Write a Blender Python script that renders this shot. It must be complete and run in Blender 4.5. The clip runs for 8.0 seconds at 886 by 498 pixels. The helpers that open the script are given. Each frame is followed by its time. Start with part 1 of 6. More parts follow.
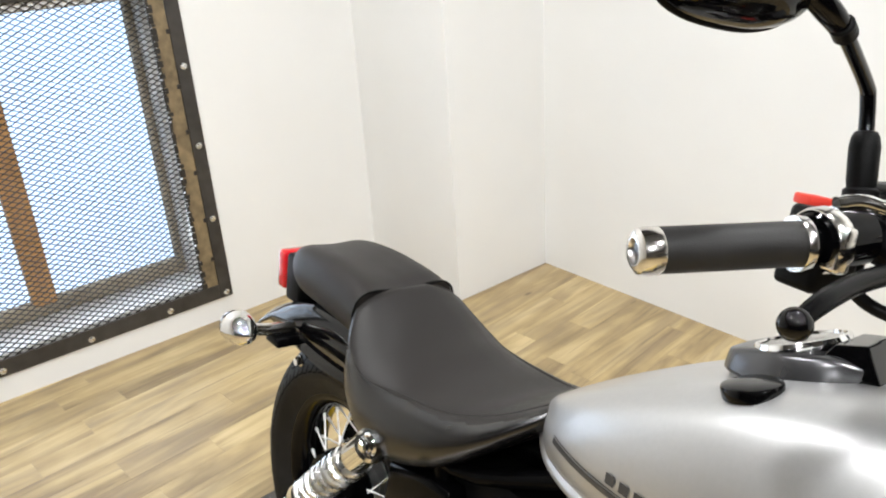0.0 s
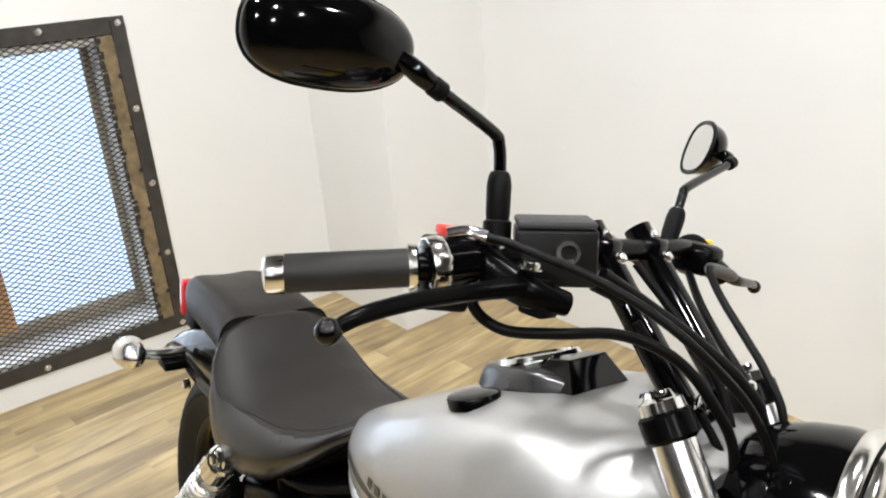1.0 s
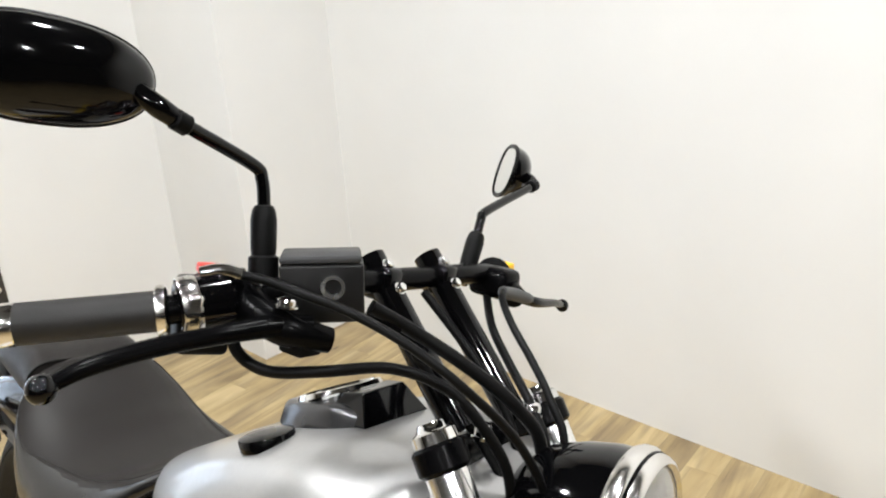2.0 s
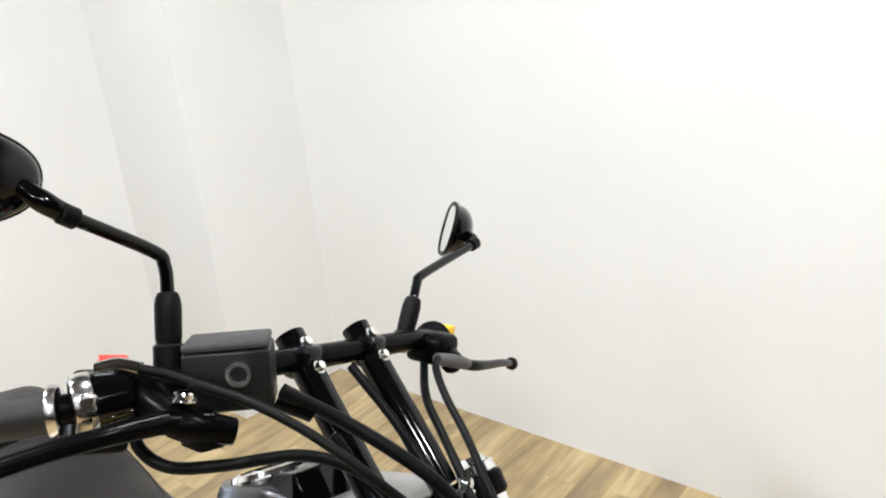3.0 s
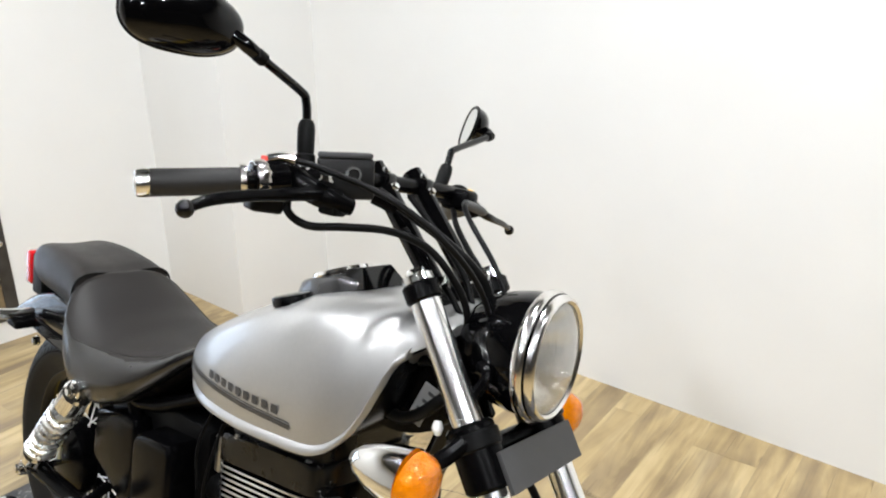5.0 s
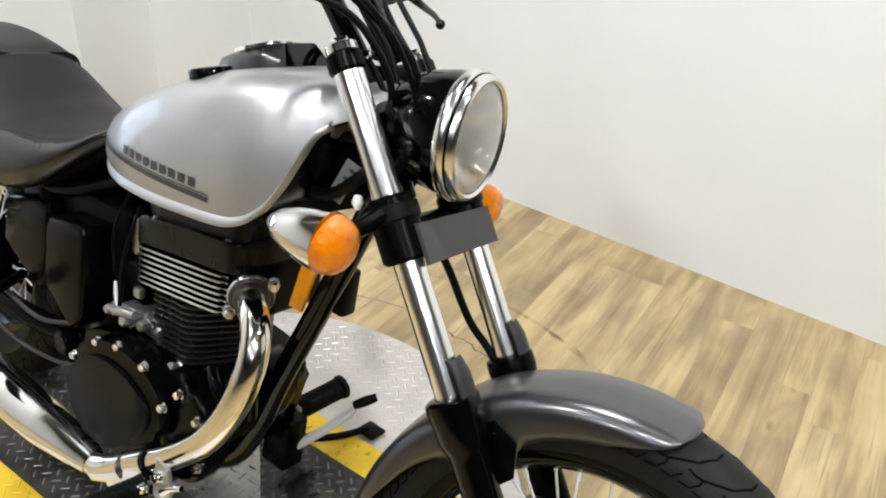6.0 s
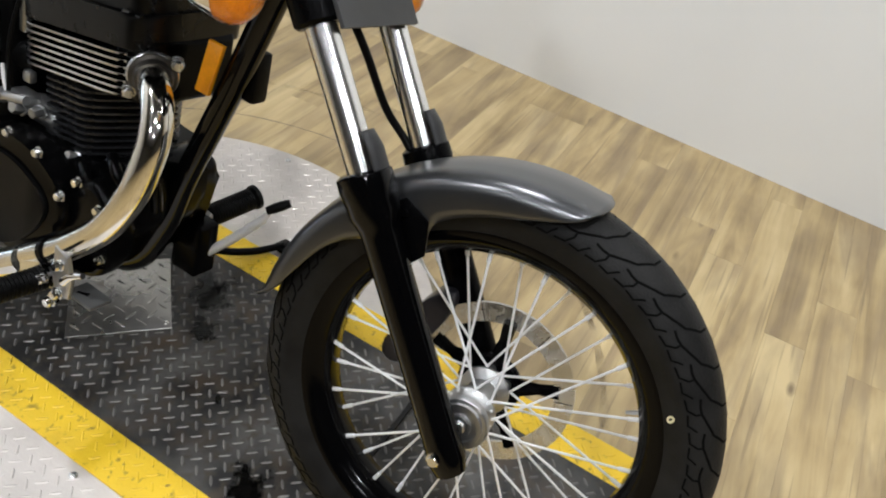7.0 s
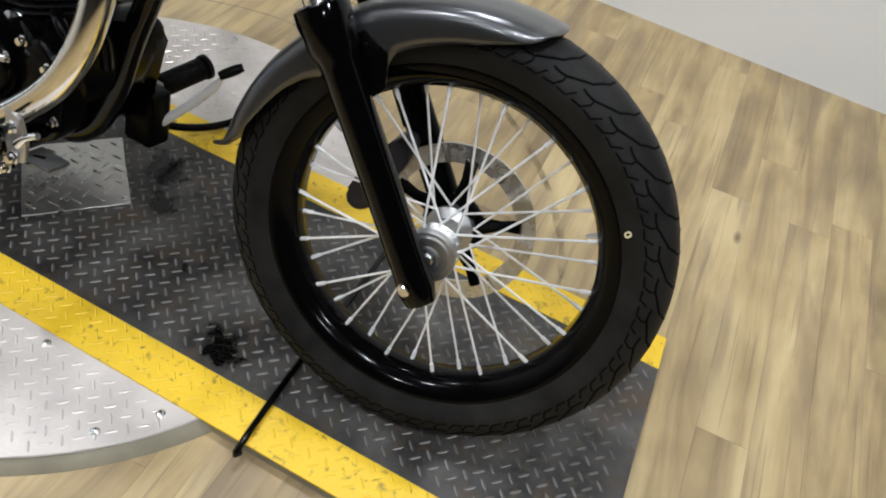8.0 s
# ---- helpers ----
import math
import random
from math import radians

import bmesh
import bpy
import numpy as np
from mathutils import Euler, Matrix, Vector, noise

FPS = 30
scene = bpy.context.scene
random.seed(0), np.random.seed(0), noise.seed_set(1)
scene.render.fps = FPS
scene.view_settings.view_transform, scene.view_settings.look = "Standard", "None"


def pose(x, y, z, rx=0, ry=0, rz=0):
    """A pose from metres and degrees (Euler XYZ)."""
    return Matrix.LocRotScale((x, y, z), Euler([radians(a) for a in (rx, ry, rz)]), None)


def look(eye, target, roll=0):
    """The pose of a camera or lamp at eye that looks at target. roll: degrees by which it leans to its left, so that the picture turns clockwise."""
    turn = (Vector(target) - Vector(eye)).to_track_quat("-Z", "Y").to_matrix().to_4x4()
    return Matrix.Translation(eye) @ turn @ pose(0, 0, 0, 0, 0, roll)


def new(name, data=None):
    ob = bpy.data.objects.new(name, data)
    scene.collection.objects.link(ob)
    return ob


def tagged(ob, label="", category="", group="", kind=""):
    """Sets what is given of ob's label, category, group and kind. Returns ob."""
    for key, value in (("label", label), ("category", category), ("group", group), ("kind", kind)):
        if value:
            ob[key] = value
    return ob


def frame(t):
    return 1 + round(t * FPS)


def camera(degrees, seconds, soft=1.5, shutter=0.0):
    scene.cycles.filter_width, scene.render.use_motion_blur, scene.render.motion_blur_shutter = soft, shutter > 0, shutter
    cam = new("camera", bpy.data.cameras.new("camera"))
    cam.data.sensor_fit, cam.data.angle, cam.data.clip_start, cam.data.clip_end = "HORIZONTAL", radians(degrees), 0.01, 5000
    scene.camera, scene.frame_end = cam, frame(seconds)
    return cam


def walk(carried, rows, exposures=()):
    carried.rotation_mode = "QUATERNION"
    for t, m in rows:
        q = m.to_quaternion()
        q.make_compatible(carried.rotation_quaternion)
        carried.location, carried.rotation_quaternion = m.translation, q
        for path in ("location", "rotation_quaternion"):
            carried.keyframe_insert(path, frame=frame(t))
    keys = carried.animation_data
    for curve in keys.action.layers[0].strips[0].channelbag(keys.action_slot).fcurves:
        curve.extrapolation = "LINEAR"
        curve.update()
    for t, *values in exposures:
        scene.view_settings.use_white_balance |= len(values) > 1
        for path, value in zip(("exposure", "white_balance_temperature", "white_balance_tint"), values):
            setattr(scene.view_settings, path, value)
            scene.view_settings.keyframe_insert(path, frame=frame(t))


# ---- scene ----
cam = camera(59.05, 8.0, soft=2.0)
PATH = [
    (0.0, (1.0806, -0.6061, 1.3896), (0.3811, -0.0146, 0.9885), -3.75),
    (0.2, (1.1754, -0.5681, 1.4036), (0.4502, 0.0087, 1.0277), -2.60),
    (0.5, (1.2790, -0.4879, 1.3991), (0.5370, 0.0577, 1.0096), -2.83),
    (0.8, (1.3308, -0.4601, 1.4039), (0.5853, 0.0917, 1.0301), -4.70),
    (1.0, (1.3565, -0.4444, 1.4051), (0.6278, 0.1379, 1.0445), -4.69),
    (1.5, (1.3968, -0.3886, 1.3989), (0.7335, 0.2686, 1.0409), -3.74),
    (1.8, (1.4108, -0.3735, 1.3844), (0.7690, 0.3088, 1.0344), -3.68),
    (2.0, (1.4163, -0.3544, 1.4040), (0.7855, 0.3392, 1.0560), -3.75),
    (2.2, (1.4430, -0.3295, 1.4030), (0.8069, 0.3702, 1.0779), -4.89),
    (3.3, (1.4579, -0.2816, 1.4258), (0.8241, 0.4309, 1.1249), -6.52),
    (3.5, (1.4455, -0.2955, 1.4180), (0.8230, 0.4201, 1.1012), -5.13),
    (4.0, (1.4979, -0.3932, 1.4304), (0.8922, 0.3289, 1.0963), -1.78),
    (4.2, (1.5448, -0.4443, 1.4353), (0.9378, 0.2816, 1.1119), -1.77),
    (5.3, (1.6771, -0.7068, 1.3928), (1.1179, 0.0317, 1.0161), 0.72),
    (5.4, (1.6925, -0.7166, 1.4043), (1.1518, 0.0236, 1.0047), 1.34),
    (5.5, (1.6912, -0.7058, 1.3965), (1.1518, 0.0154, 0.9618), 1.73),
    (6.0, (1.6603, -0.6674, 1.3189), (1.1955, 0.0482, 0.7975), 4.25),
    (6.5, (1.6828, -0.6656, 1.2532), (1.2760, 0.0346, 0.6665), 7.95),
    (7.0, (1.7078, -0.6945, 1.2041), (1.3857, 0.0017, 0.5627), 10.75),
    (7.5, (1.7294, -0.7557, 1.1605), (1.4633, -0.0731, 0.4800), 11.22),
    (8.0, (1.7474, -0.7779, 1.1402), (1.5245, -0.1107, 0.4294), 12.23),
]
walk(cam, [(t, look(eye, target, roll)) for t, eye, target, roll in PATH],
     [(0.0, 0.21, 6470, 10), (0.5, 0.16, 6500, 10), (1.0, 0.11, 6550, 10), (1.5, 0.11, 6530, 10), (2.2, 0.10, 6470, 10), (3.3, 0.18, 6330, 10), (4.2, 0.18, 6330, 10), (5.3, 0.14, 6300, 10),
      (6.0, 0.04, 6300, 10), (6.5, -0.13, 6270, 10), (7.0, -0.33, 6260, 10), (7.5, -0.40, 6200, 10), (8.0, -0.39, 6130, 10)])

# ---- light ----
world = bpy.data.worlds.new("world")
scene.world = world
world.use_nodes = True
wn = world.node_tree.nodes
sky = wn.new("ShaderNodeTexSky")
sky.sky_type, sky.sun_disc, sky.sun_elevation, sky.sun_rotation = "NISHITA", False, radians(35), radians(120)
world.node_tree.links.new(sky.outputs[0], wn["Background"].inputs[0])
wn["Background"].inputs[1].default_value = 0.1

LAMPS = [(-0.55, -0.35), (0.9, 0.5), (2.5, 0.5), (0.4, -1.2), (2.0, -1.3), (3.6, -0.9), (1.2, -2.9), (3.4, -3.0)]
CEILING = 3.0
for lx, ly in LAMPS:
    ld = bpy.data.lights.new("ceiling_lamp_light", "AREA")
    ld.shape, ld.size, ld.energy, ld.color = "DISK", 0.16, 30.5, (0.985, 0.995, 1.0)
    new("ceiling_lamp_light", ld).matrix_world = pose(lx, ly, CEILING - 0.09)
wd = bpy.data.lights.new("window_daylight", "AREA")
wd.shape, wd.size, wd.size_y, wd.energy, wd.color = "RECTANGLE", 1.1, 0.95, 9, (0.80, 0.89, 1.0)
new("window_daylight", wd).matrix_world = look((-1.62, -0.05, 0.72), (0.0, -0.1, 0.5))


# ---- materials ----
def mat(name, color, rough=0.5, metal=0.0, vary=0.0, scale=20.0, bump=0.0, bscale=200.0, coat=0.0, rvary=0.0, clear=0.0, emit=0.0, spec=0.5):
    """A principled surface with two scales of colour and roughness variation and fine relief."""
    m = bpy.data.materials.new(name)
    m.use_nodes = True
    nt = m.node_tree
    b = nt.nodes["Principled BSDF"]
    b.inputs["Base Color"].default_value = (*color, 1)
    b.inputs["Roughness"].default_value, b.inputs["Metallic"].default_value = rough, metal
    b.inputs["Coat Weight"].default_value, b.inputs["Coat Roughness"].default_value = coat, 0.04
    b.inputs["Transmission Weight"].default_value = clear
    b.inputs["Specular IOR Level"].default_value = spec
    if emit:
        b.inputs["Emission Color"].default_value, b.inputs["Emission Strength"].default_value = (*color, 1), emit
    co = nt.nodes.new("ShaderNodeTexCoord").outputs["Object"]
    if vary or rvary:
        n1, n2 = nt.nodes.new("ShaderNodeTexNoise"), nt.nodes.new("ShaderNodeTexNoise")
        n1.inputs["Scale"].default_value, n2.inputs["Scale"].default_value = scale, scale * 0.17
        n1.inputs["Detail"].default_value = 6
        add = nt.nodes.new("ShaderNodeMath")
        add.operation = "ADD"
        for n, i in ((n1, 0), (n2, 1)):
            nt.links.new(co, n.inputs["Vector"])
            nt.links.new(n.outputs["Fac"], add.inputs[i])
        if vary:
            mr = nt.nodes.new("ShaderNodeMapRange")
            mr.inputs[1].default_value, mr.inputs[2].default_value = 0.6, 1.4
            mr.inputs[3].default_value, mr.inputs[4].default_value = 1 - vary, 1 + vary
            nt.links.new(add.outputs[0], mr.inputs[0])
            mx = nt.nodes.new("ShaderNodeVectorMath")
            mx.operation = "SCALE"
            mx.inputs[0].default_value = color
            nt.links.new(mr.outputs[0], mx.inputs["Scale"])
            nt.links.new(mx.outputs[0], b.inputs["Base Color"])
        if rvary:
            mr = nt.nodes.new("ShaderNodeMapRange")
            mr.inputs[1].default_value, mr.inputs[2].default_value = 0.6, 1.4
            mr.inputs[3].default_value, mr.inputs[4].default_value = max(rough - rvary, 0.02), rough + rvary
            nt.links.new(add.outputs[0], mr.inputs[0])
            nt.links.new(mr.outputs[0], b.inputs["Roughness"])
    if bump:
        n3, bp = nt.nodes.new("ShaderNodeTexNoise"), nt.nodes.new("ShaderNodeBump")
        n3.inputs["Scale"].default_value, n3.inputs["Detail"].default_value = bscale, 4
        bp.inputs["Strength"].default_value, bp.inputs["Distance"].default_value = min(bump, 1.0), 0.002 * max(bump, 1.0)
        nt.links.new(co, n3.inputs["Vector"])
        nt.links.new(n3.outputs["Fac"], bp.inputs["Height"])
        nt.links.new(bp.outputs[0], b.inputs["Normal"])
    return m


CHROME = mat("chrome", (0.82, 0.82, 0.81), 0.07, 1.0, rvary=0.04, scale=30)
FORKCHROME = mat("hard_chrome_tube", (0.95, 0.95, 0.945), 0.20, 1.0, vary=0.0, rvary=0.015, scale=6)
DULLALLOY = mat("dull_cast_alloy", (0.36, 0.36, 0.35), 0.36, 1.0, vary=0.15, bump=0.2, bscale=400)
STEEL = mat("satin_steel", (0.74, 0.74, 0.73), 0.26, 1.0, vary=0.08, rvary=0.08, scale=60)
ALLOY = mat("cast_alloy", (0.55, 0.55, 0.55), 0.38, 1.0, vary=0.1, bump=0.2, bscale=400)
GLOSS = mat("gloss_black_paint", (0.0012, 0.0012, 0.0014), 0.07, coat=0.1, rvary=0.03, scale=15, spec=0.25)
BLACK = mat("satin_black_paint", (0.0016, 0.0016, 0.0018), 0.24, vary=0.3, rvary=0.05, scale=25, spec=0.06)
SATIN = mat("satin_black_cover", (0.0014, 0.0014, 0.0016), 0.20, vary=0.2, rvary=0.04, scale=25, spec=0.09)
ENGINE = mat("black_engine_paint", (0.0014, 0.0014, 0.0015), 0.20, vary=0.3, rvary=0.05, scale=40, bump=0.05, bscale=500, spec=0.085)
PLASTIC = mat("black_plastic", (0.002, 0.002, 0.0021), 0.38, vary=0.2, rvary=0.1, bump=0.15, bscale=900, spec=0.09)
RUBBER = mat("black_rubber", (0.0025, 0.0025, 0.0025), 0.42, vary=0.25, rvary=0.1, scale=40, bump=0.2, bscale=600, spec=0.11)
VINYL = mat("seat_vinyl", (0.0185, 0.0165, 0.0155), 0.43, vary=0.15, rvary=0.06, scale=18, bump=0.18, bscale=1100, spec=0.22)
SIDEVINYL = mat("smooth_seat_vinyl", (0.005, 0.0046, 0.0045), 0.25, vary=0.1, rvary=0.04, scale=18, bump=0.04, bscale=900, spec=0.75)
SILVER = mat("silver_metallic_paint", (0.46, 0.458, 0.454), 0.45, 0.84, vary=0.03, scale=900, coat=0.6)
GREY = mat("grey_metallic_paint", (0.112, 0.114, 0.119), 0.30, 0.9, vary=0.03, scale=900, coat=0.25)
PODGREY = mat("satin_grey_pod", (0.085, 0.085, 0.088), 0.24, 0.8, vary=0.06, rvary=0.05, scale=30)
DECAL = mat("dark_grey_decal", (0.03, 0.03, 0.032), 0.35, vary=0.1)
AMBER = mat("amber_lens", (1.0, 0.30, 0.0), 0.06, clear=0.5, vary=0.3, scale=90, coat=0.25, bump=1.2, bscale=150)
REFLECTOR = mat("amber_reflector", (0.95, 0.36, 0.01), 0.2, vary=0.12, scale=200, coat=0.5)
RED = mat("red_lens", (0.6, 0.01, 0.015), 0.15, clear=0.2, coat=0.5, vary=0.1, scale=90)
CASTING = mat("semi_gloss_black_casting", (0.0075, 0.0073, 0.0072), 0.34, vary=0.2, rvary=0.06, scale=40, bump=0.1, bscale=600, spec=0.25)
ROCKER = mat("semi_gloss_rocker_paint", (0.002, 0.002, 0.0022), 0.27, vary=0.2, rvary=0.05, scale=30, spec=0.30)
GRIPRUBBER = mat("worn_grip_rubber", (0.016, 0.0152, 0.0146), 0.5, vary=0.2, rvary=0.08, scale=30, bump=0.15, bscale=700, spec=0.3)
REDSW = mat("red_switch", (0.75, 0.05, 0.03), 0.4, vary=0.05)
YELSW = mat("yellow_button", (0.85, 0.5, 0.02), 0.4, vary=0.05)
GLASS = mat("clear_glass", (0.97, 0.98, 0.97), 0.03, clear=1.0)
LENS = mat("fluted_lens_glass", (0.95, 0.95, 0.93), 0.10, clear=0.92, bump=0.5, bscale=90, coat=0.6)
GREYRUBBER = mat("grey_rubber", (0.06, 0.06, 0.06), 0.5, vary=0.15, scale=60)
DARKFLANGE = mat("heat_darkened_steel", (0.09, 0.082, 0.072), 0.4, 0.9, vary=0.3, rvary=0.1, scale=50)
FINBLACK = mat("black_fin_paint", (0.013, 0.013, 0.014), 0.26, vary=0.3, rvary=0.08, scale=40)
MIRROR = mat("mirror_glass", (0.88, 0.9, 0.9), 0.02, 1.0)
WHITE = mat("white_enamel", (0.88, 0.88, 0.87), 0.3, vary=0.05)
DIAL = mat("dial_face", (0.03, 0.03, 0.032), 0.4, vary=0.05)
WALL = mat("white_wall_paint", (0.80, 0.80, 0.785), 0.6, vary=0.03, scale=3, bump=0.12, bscale=260)
CEIL = mat("dark_ceiling_paint", (0.05, 0.05, 0.05), 0.8, vary=0.1, scale=3)
HALL = mat("tan_hall_wall", (0.09, 0.082, 0.072), 0.7, vary=0.2, scale=2)
TRIM = mat("white_trim", (0.8, 0.79, 0.77), 0.45, vary=0.03, scale=8)
GREYPLATE = mat("worn_aluminium_tread_plate", (0.60, 0.555, 0.515), 0.38, 0.4, vary=0.22, rvary=0.1, scale=11, bump=0.2, bscale=150)
SKIRT = mat("scuffed_vinyl_edging", (0.27, 0.245, 0.18), 0.6, vary=0.35, scale=14, bump=0.3, bscale=90)
PIPE = mat("heat_tinted_chrome", (0.80, 0.765, 0.68), 0.12, 1.0, vary=0.10, rvary=0.03, scale=12)
DARKTREAD = mat("worn_black_tread_tops", (0.15, 0.144, 0.135), 0.38, 0.35, vary=0.6, rvary=0.12, scale=14)
SPOKES = mat("bright_spoke", (0.92, 0.92, 0.92), 0.36, 0.2, vary=0.05, scale=40)
BRIGHTPLATE = mat("bright_tread_plate", (0.45, 0.44, 0.42), 0.28, 0.9, vary=0.12, rvary=0.1, scale=20)
PLYEDGE = mat("plywood_edge", (0.34, 0.30, 0.20), 0.7, vary=0.3, scale=45, bump=0.4, bscale=90)
WOOD = mat("brown_window_wood", (0.58, 0.29, 0.085), 0.5, vary=0.3, scale=25, bump=0.3, bscale=90)
SASHWOOD = mat("weathered_sash_wood", (0.36, 0.29, 0.19), 0.6, vary=0.3, scale=25, bump=0.3, bscale=90)
TANWOOD = mat("tan_wood_frame", (0.19, 0.14, 0.075), 0.6, vary=0.6, scale=30, bump=0.4, bscale=90)
DARKSTEEL = mat("dark_steel_bar", (0.06, 0.055, 0.05), 0.5, 0.5, vary=0.4, rvary=0.1, scale=20, bump=0.3, bscale=160)
MESHSTEEL = mat("dark_expanded_steel", (0.035, 0.031, 0.027), 0.5, 0.4, vary=0.3, scale=40)
RIM = mat("gloss_black_rim", (0.0015, 0.0015, 0.0017), 0.13, vary=0.2, rvary=0.05, scale=30, spec=0.14)
GUARD = mat("dark_grey_guard_plastic", (0.020, 0.020, 0.021), 0.42, vary=0.2, scale=40, bump=0.1, bscale=700, spec=0.3)
PLATEGREY = mat("grey_cover_plate_paint", (0.042, 0.042, 0.043), 0.5, vary=0.12, scale=40, bump=0.06, bscale=500, spec=0.3)
SATINCHROME = mat("worn_chrome", (0.78, 0.76, 0.73), 0.16, 1.0, vary=0.06, rvary=0.05, scale=25)
CALIPER = mat("dark_grey_caliper_paint", (0.022, 0.021, 0.026), 0.35, 0.3, vary=0.2, scale=60)
DAY = mat("daylight_backdrop", (0.66, 0.80, 1.0), 0.9, emit=1.15)
LAMPGLOW = mat("lamp_diffuser", (1.0, 0.95, 0.88), 0.5, emit=14.0)


def plank_material():
    """Vinyl oak planks: grain along the board, knots, and a tone for each board."""
    m = bpy.data.materials.new("oak_plank")
    m.use_nodes = True
    nt, L = m.node_tree, m.node_tree.links
    b = nt.nodes["Principled BSDF"]
    co = nt.nodes.new("ShaderNodeTexCoord").outputs["Object"]
    info = nt.nodes.new("ShaderNodeObjectInfo")
    shift = nt.nodes.new("ShaderNodeVectorMath")
    shift.operation = "MULTIPLY_ADD"
    comb = nt.nodes.new("ShaderNodeCombineXYZ")
    for k in range(3):
        L.new(info.outputs["Random"], comb.inputs[k])
    L.new(comb.outputs[0], shift.inputs[0])
    shift.inputs[1].default_value = (37.0, 61.0, 23.0)
    L.new(co, shift.inputs[2])
    mp = nt.nodes.new("ShaderNodeMapping")
    mp.inputs["Scale"].default_value = (9, 0.9, 8)
    L.new(shift.outputs[0], mp.inputs["Vector"])
    n1 = nt.nodes.new("ShaderNodeTexNoise")
    n1.inputs["Scale"].default_value, n1.inputs["Detail"].default_value, n1.inputs["Distortion"].default_value = 1.2, 8, 0.9
    n1.inputs["Roughness"].default_value = 0.58
    L.new(mp.outputs[0], n1.inputs["Vector"])
    n2 = nt.nodes.new("ShaderNodeTexNoise")
    n2.inputs["Scale"].default_value, n2.inputs["Detail"].default_value = 5.0, 3
    L.new(shift.outputs[0], n2.inputs["Vector"])
    mixf = nt.nodes.new("ShaderNodeMath")
    mixf.operation = "MULTIPLY_ADD"
    L.new(n2.outputs["Fac"], mixf.inputs[0])
    mixf.inputs[1].default_value = 0.38
    L.new(n1.outputs["Fac"], mixf.inputs[2])
    tone = nt.nodes.new("ShaderNodeMath")
    tone.operation = "MULTIPLY_ADD"
    L.new(info.outputs["Random"], tone.inputs[0])
    tone.inputs[1].default_value = 0.09
    L.new(mixf.outputs[0], tone.inputs[2])
    ramp = nt.nodes.new("ShaderNodeValToRGB")
    el = ramp.color_ramp.elements
    el[0].position, el[0].color = 0.54, (0.225, 0.160, 0.080, 1)
    el[1].position, el[1].color = 0.93, (0.570, 0.445, 0.235, 1)
    mid = el.new(0.73)
    mid.color = (0.425, 0.315, 0.155, 1)
    L.new(tone.outputs[0], ramp.inputs[0])
    def over(base, fac, color):
        x = nt.nodes.new("ShaderNodeMix")
        x.data_type = "RGBA"
        L.new(fac, x.inputs["Factor"])
        L.new(base, [q for q in x.inputs if q.name == "A" and q.type == "RGBA"][0])
        [q for q in x.inputs if q.name == "B" and q.type == "RGBA"][0].default_value = (*color, 1)
        return [q for q in x.outputs if q.type == "RGBA"][0]
    def spread(value, lo, hi, a, c):
        r = nt.nodes.new("ShaderNodeMapRange")
        for k, q in enumerate((lo, hi, a, c)):
            r.inputs[k + 1].default_value = q
        L.new(value, r.inputs[0])
        return r.outputs[0]
    # grey streaks along the grain, fine dark lines and knots
    mp2 = nt.nodes.new("ShaderNodeMapping")
    mp2.inputs["Scale"].default_value = (11, 1.5, 8)
    L.new(shift.outputs[0], mp2.inputs["Vector"])
    n3 = nt.nodes.new("ShaderNodeTexNoise")
    n3.inputs["Scale"].default_value, n3.inputs["Detail"].default_value, n3.inputs["Distortion"].default_value = 1.0, 5, 1.2
    L.new(mp2.outputs[0], n3.inputs["Vector"])
    col = over(ramp.outputs[0], spread(n3.outputs["Fac"], 0.46, 0.66, 0.0, 0.55), (0.225, 0.165, 0.102))
    mp3 = nt.nodes.new("ShaderNodeMapping")
    mp3.inputs["Scale"].default_value = (110, 2.4, 8)
    L.new(shift.outputs[0], mp3.inputs["Vector"])
    n4 = nt.nodes.new("ShaderNodeTexNoise")
    n4.inputs["Scale"].default_value, n4.inputs["Detail"].default_value = 1.0, 3
    L.new(mp3.outputs[0], n4.inputs["Vector"])
    col = over(col, spread(n4.outputs["Fac"], 0.61, 0.72, 0.0, 0.5), (0.14, 0.10, 0.06))
    mp4 = nt.nodes.new("ShaderNodeMapping")
    mp4.inputs["Scale"].default_value = (7.0, 2.9, 0)
    L.new(shift.outputs[0], mp4.inputs["Vector"])
    vo = nt.nodes.new("ShaderNodeTexVoronoi")
    vo.inputs["Scale"].default_value = 1.0
    L.new(mp4.outputs[0], vo.inputs["Vector"])
    col = over(col, spread(vo.outputs["Distance"], 0.025, 0.085, 0.75, 0.0), (0.09, 0.06, 0.036))
    L.new(col, b.inputs["Base Color"])
    b.inputs["Roughness"].default_value = 0.42
    bp = nt.nodes.new("ShaderNodeBump")
    bp.inputs["Strength"].default_value, bp.inputs["Distance"].default_value = 0.25, 0.001
    L.new(n1.outputs["Fac"], bp.inputs["Height"])
    L.new(bp.outputs[0], b.inputs["Normal"])
    return m


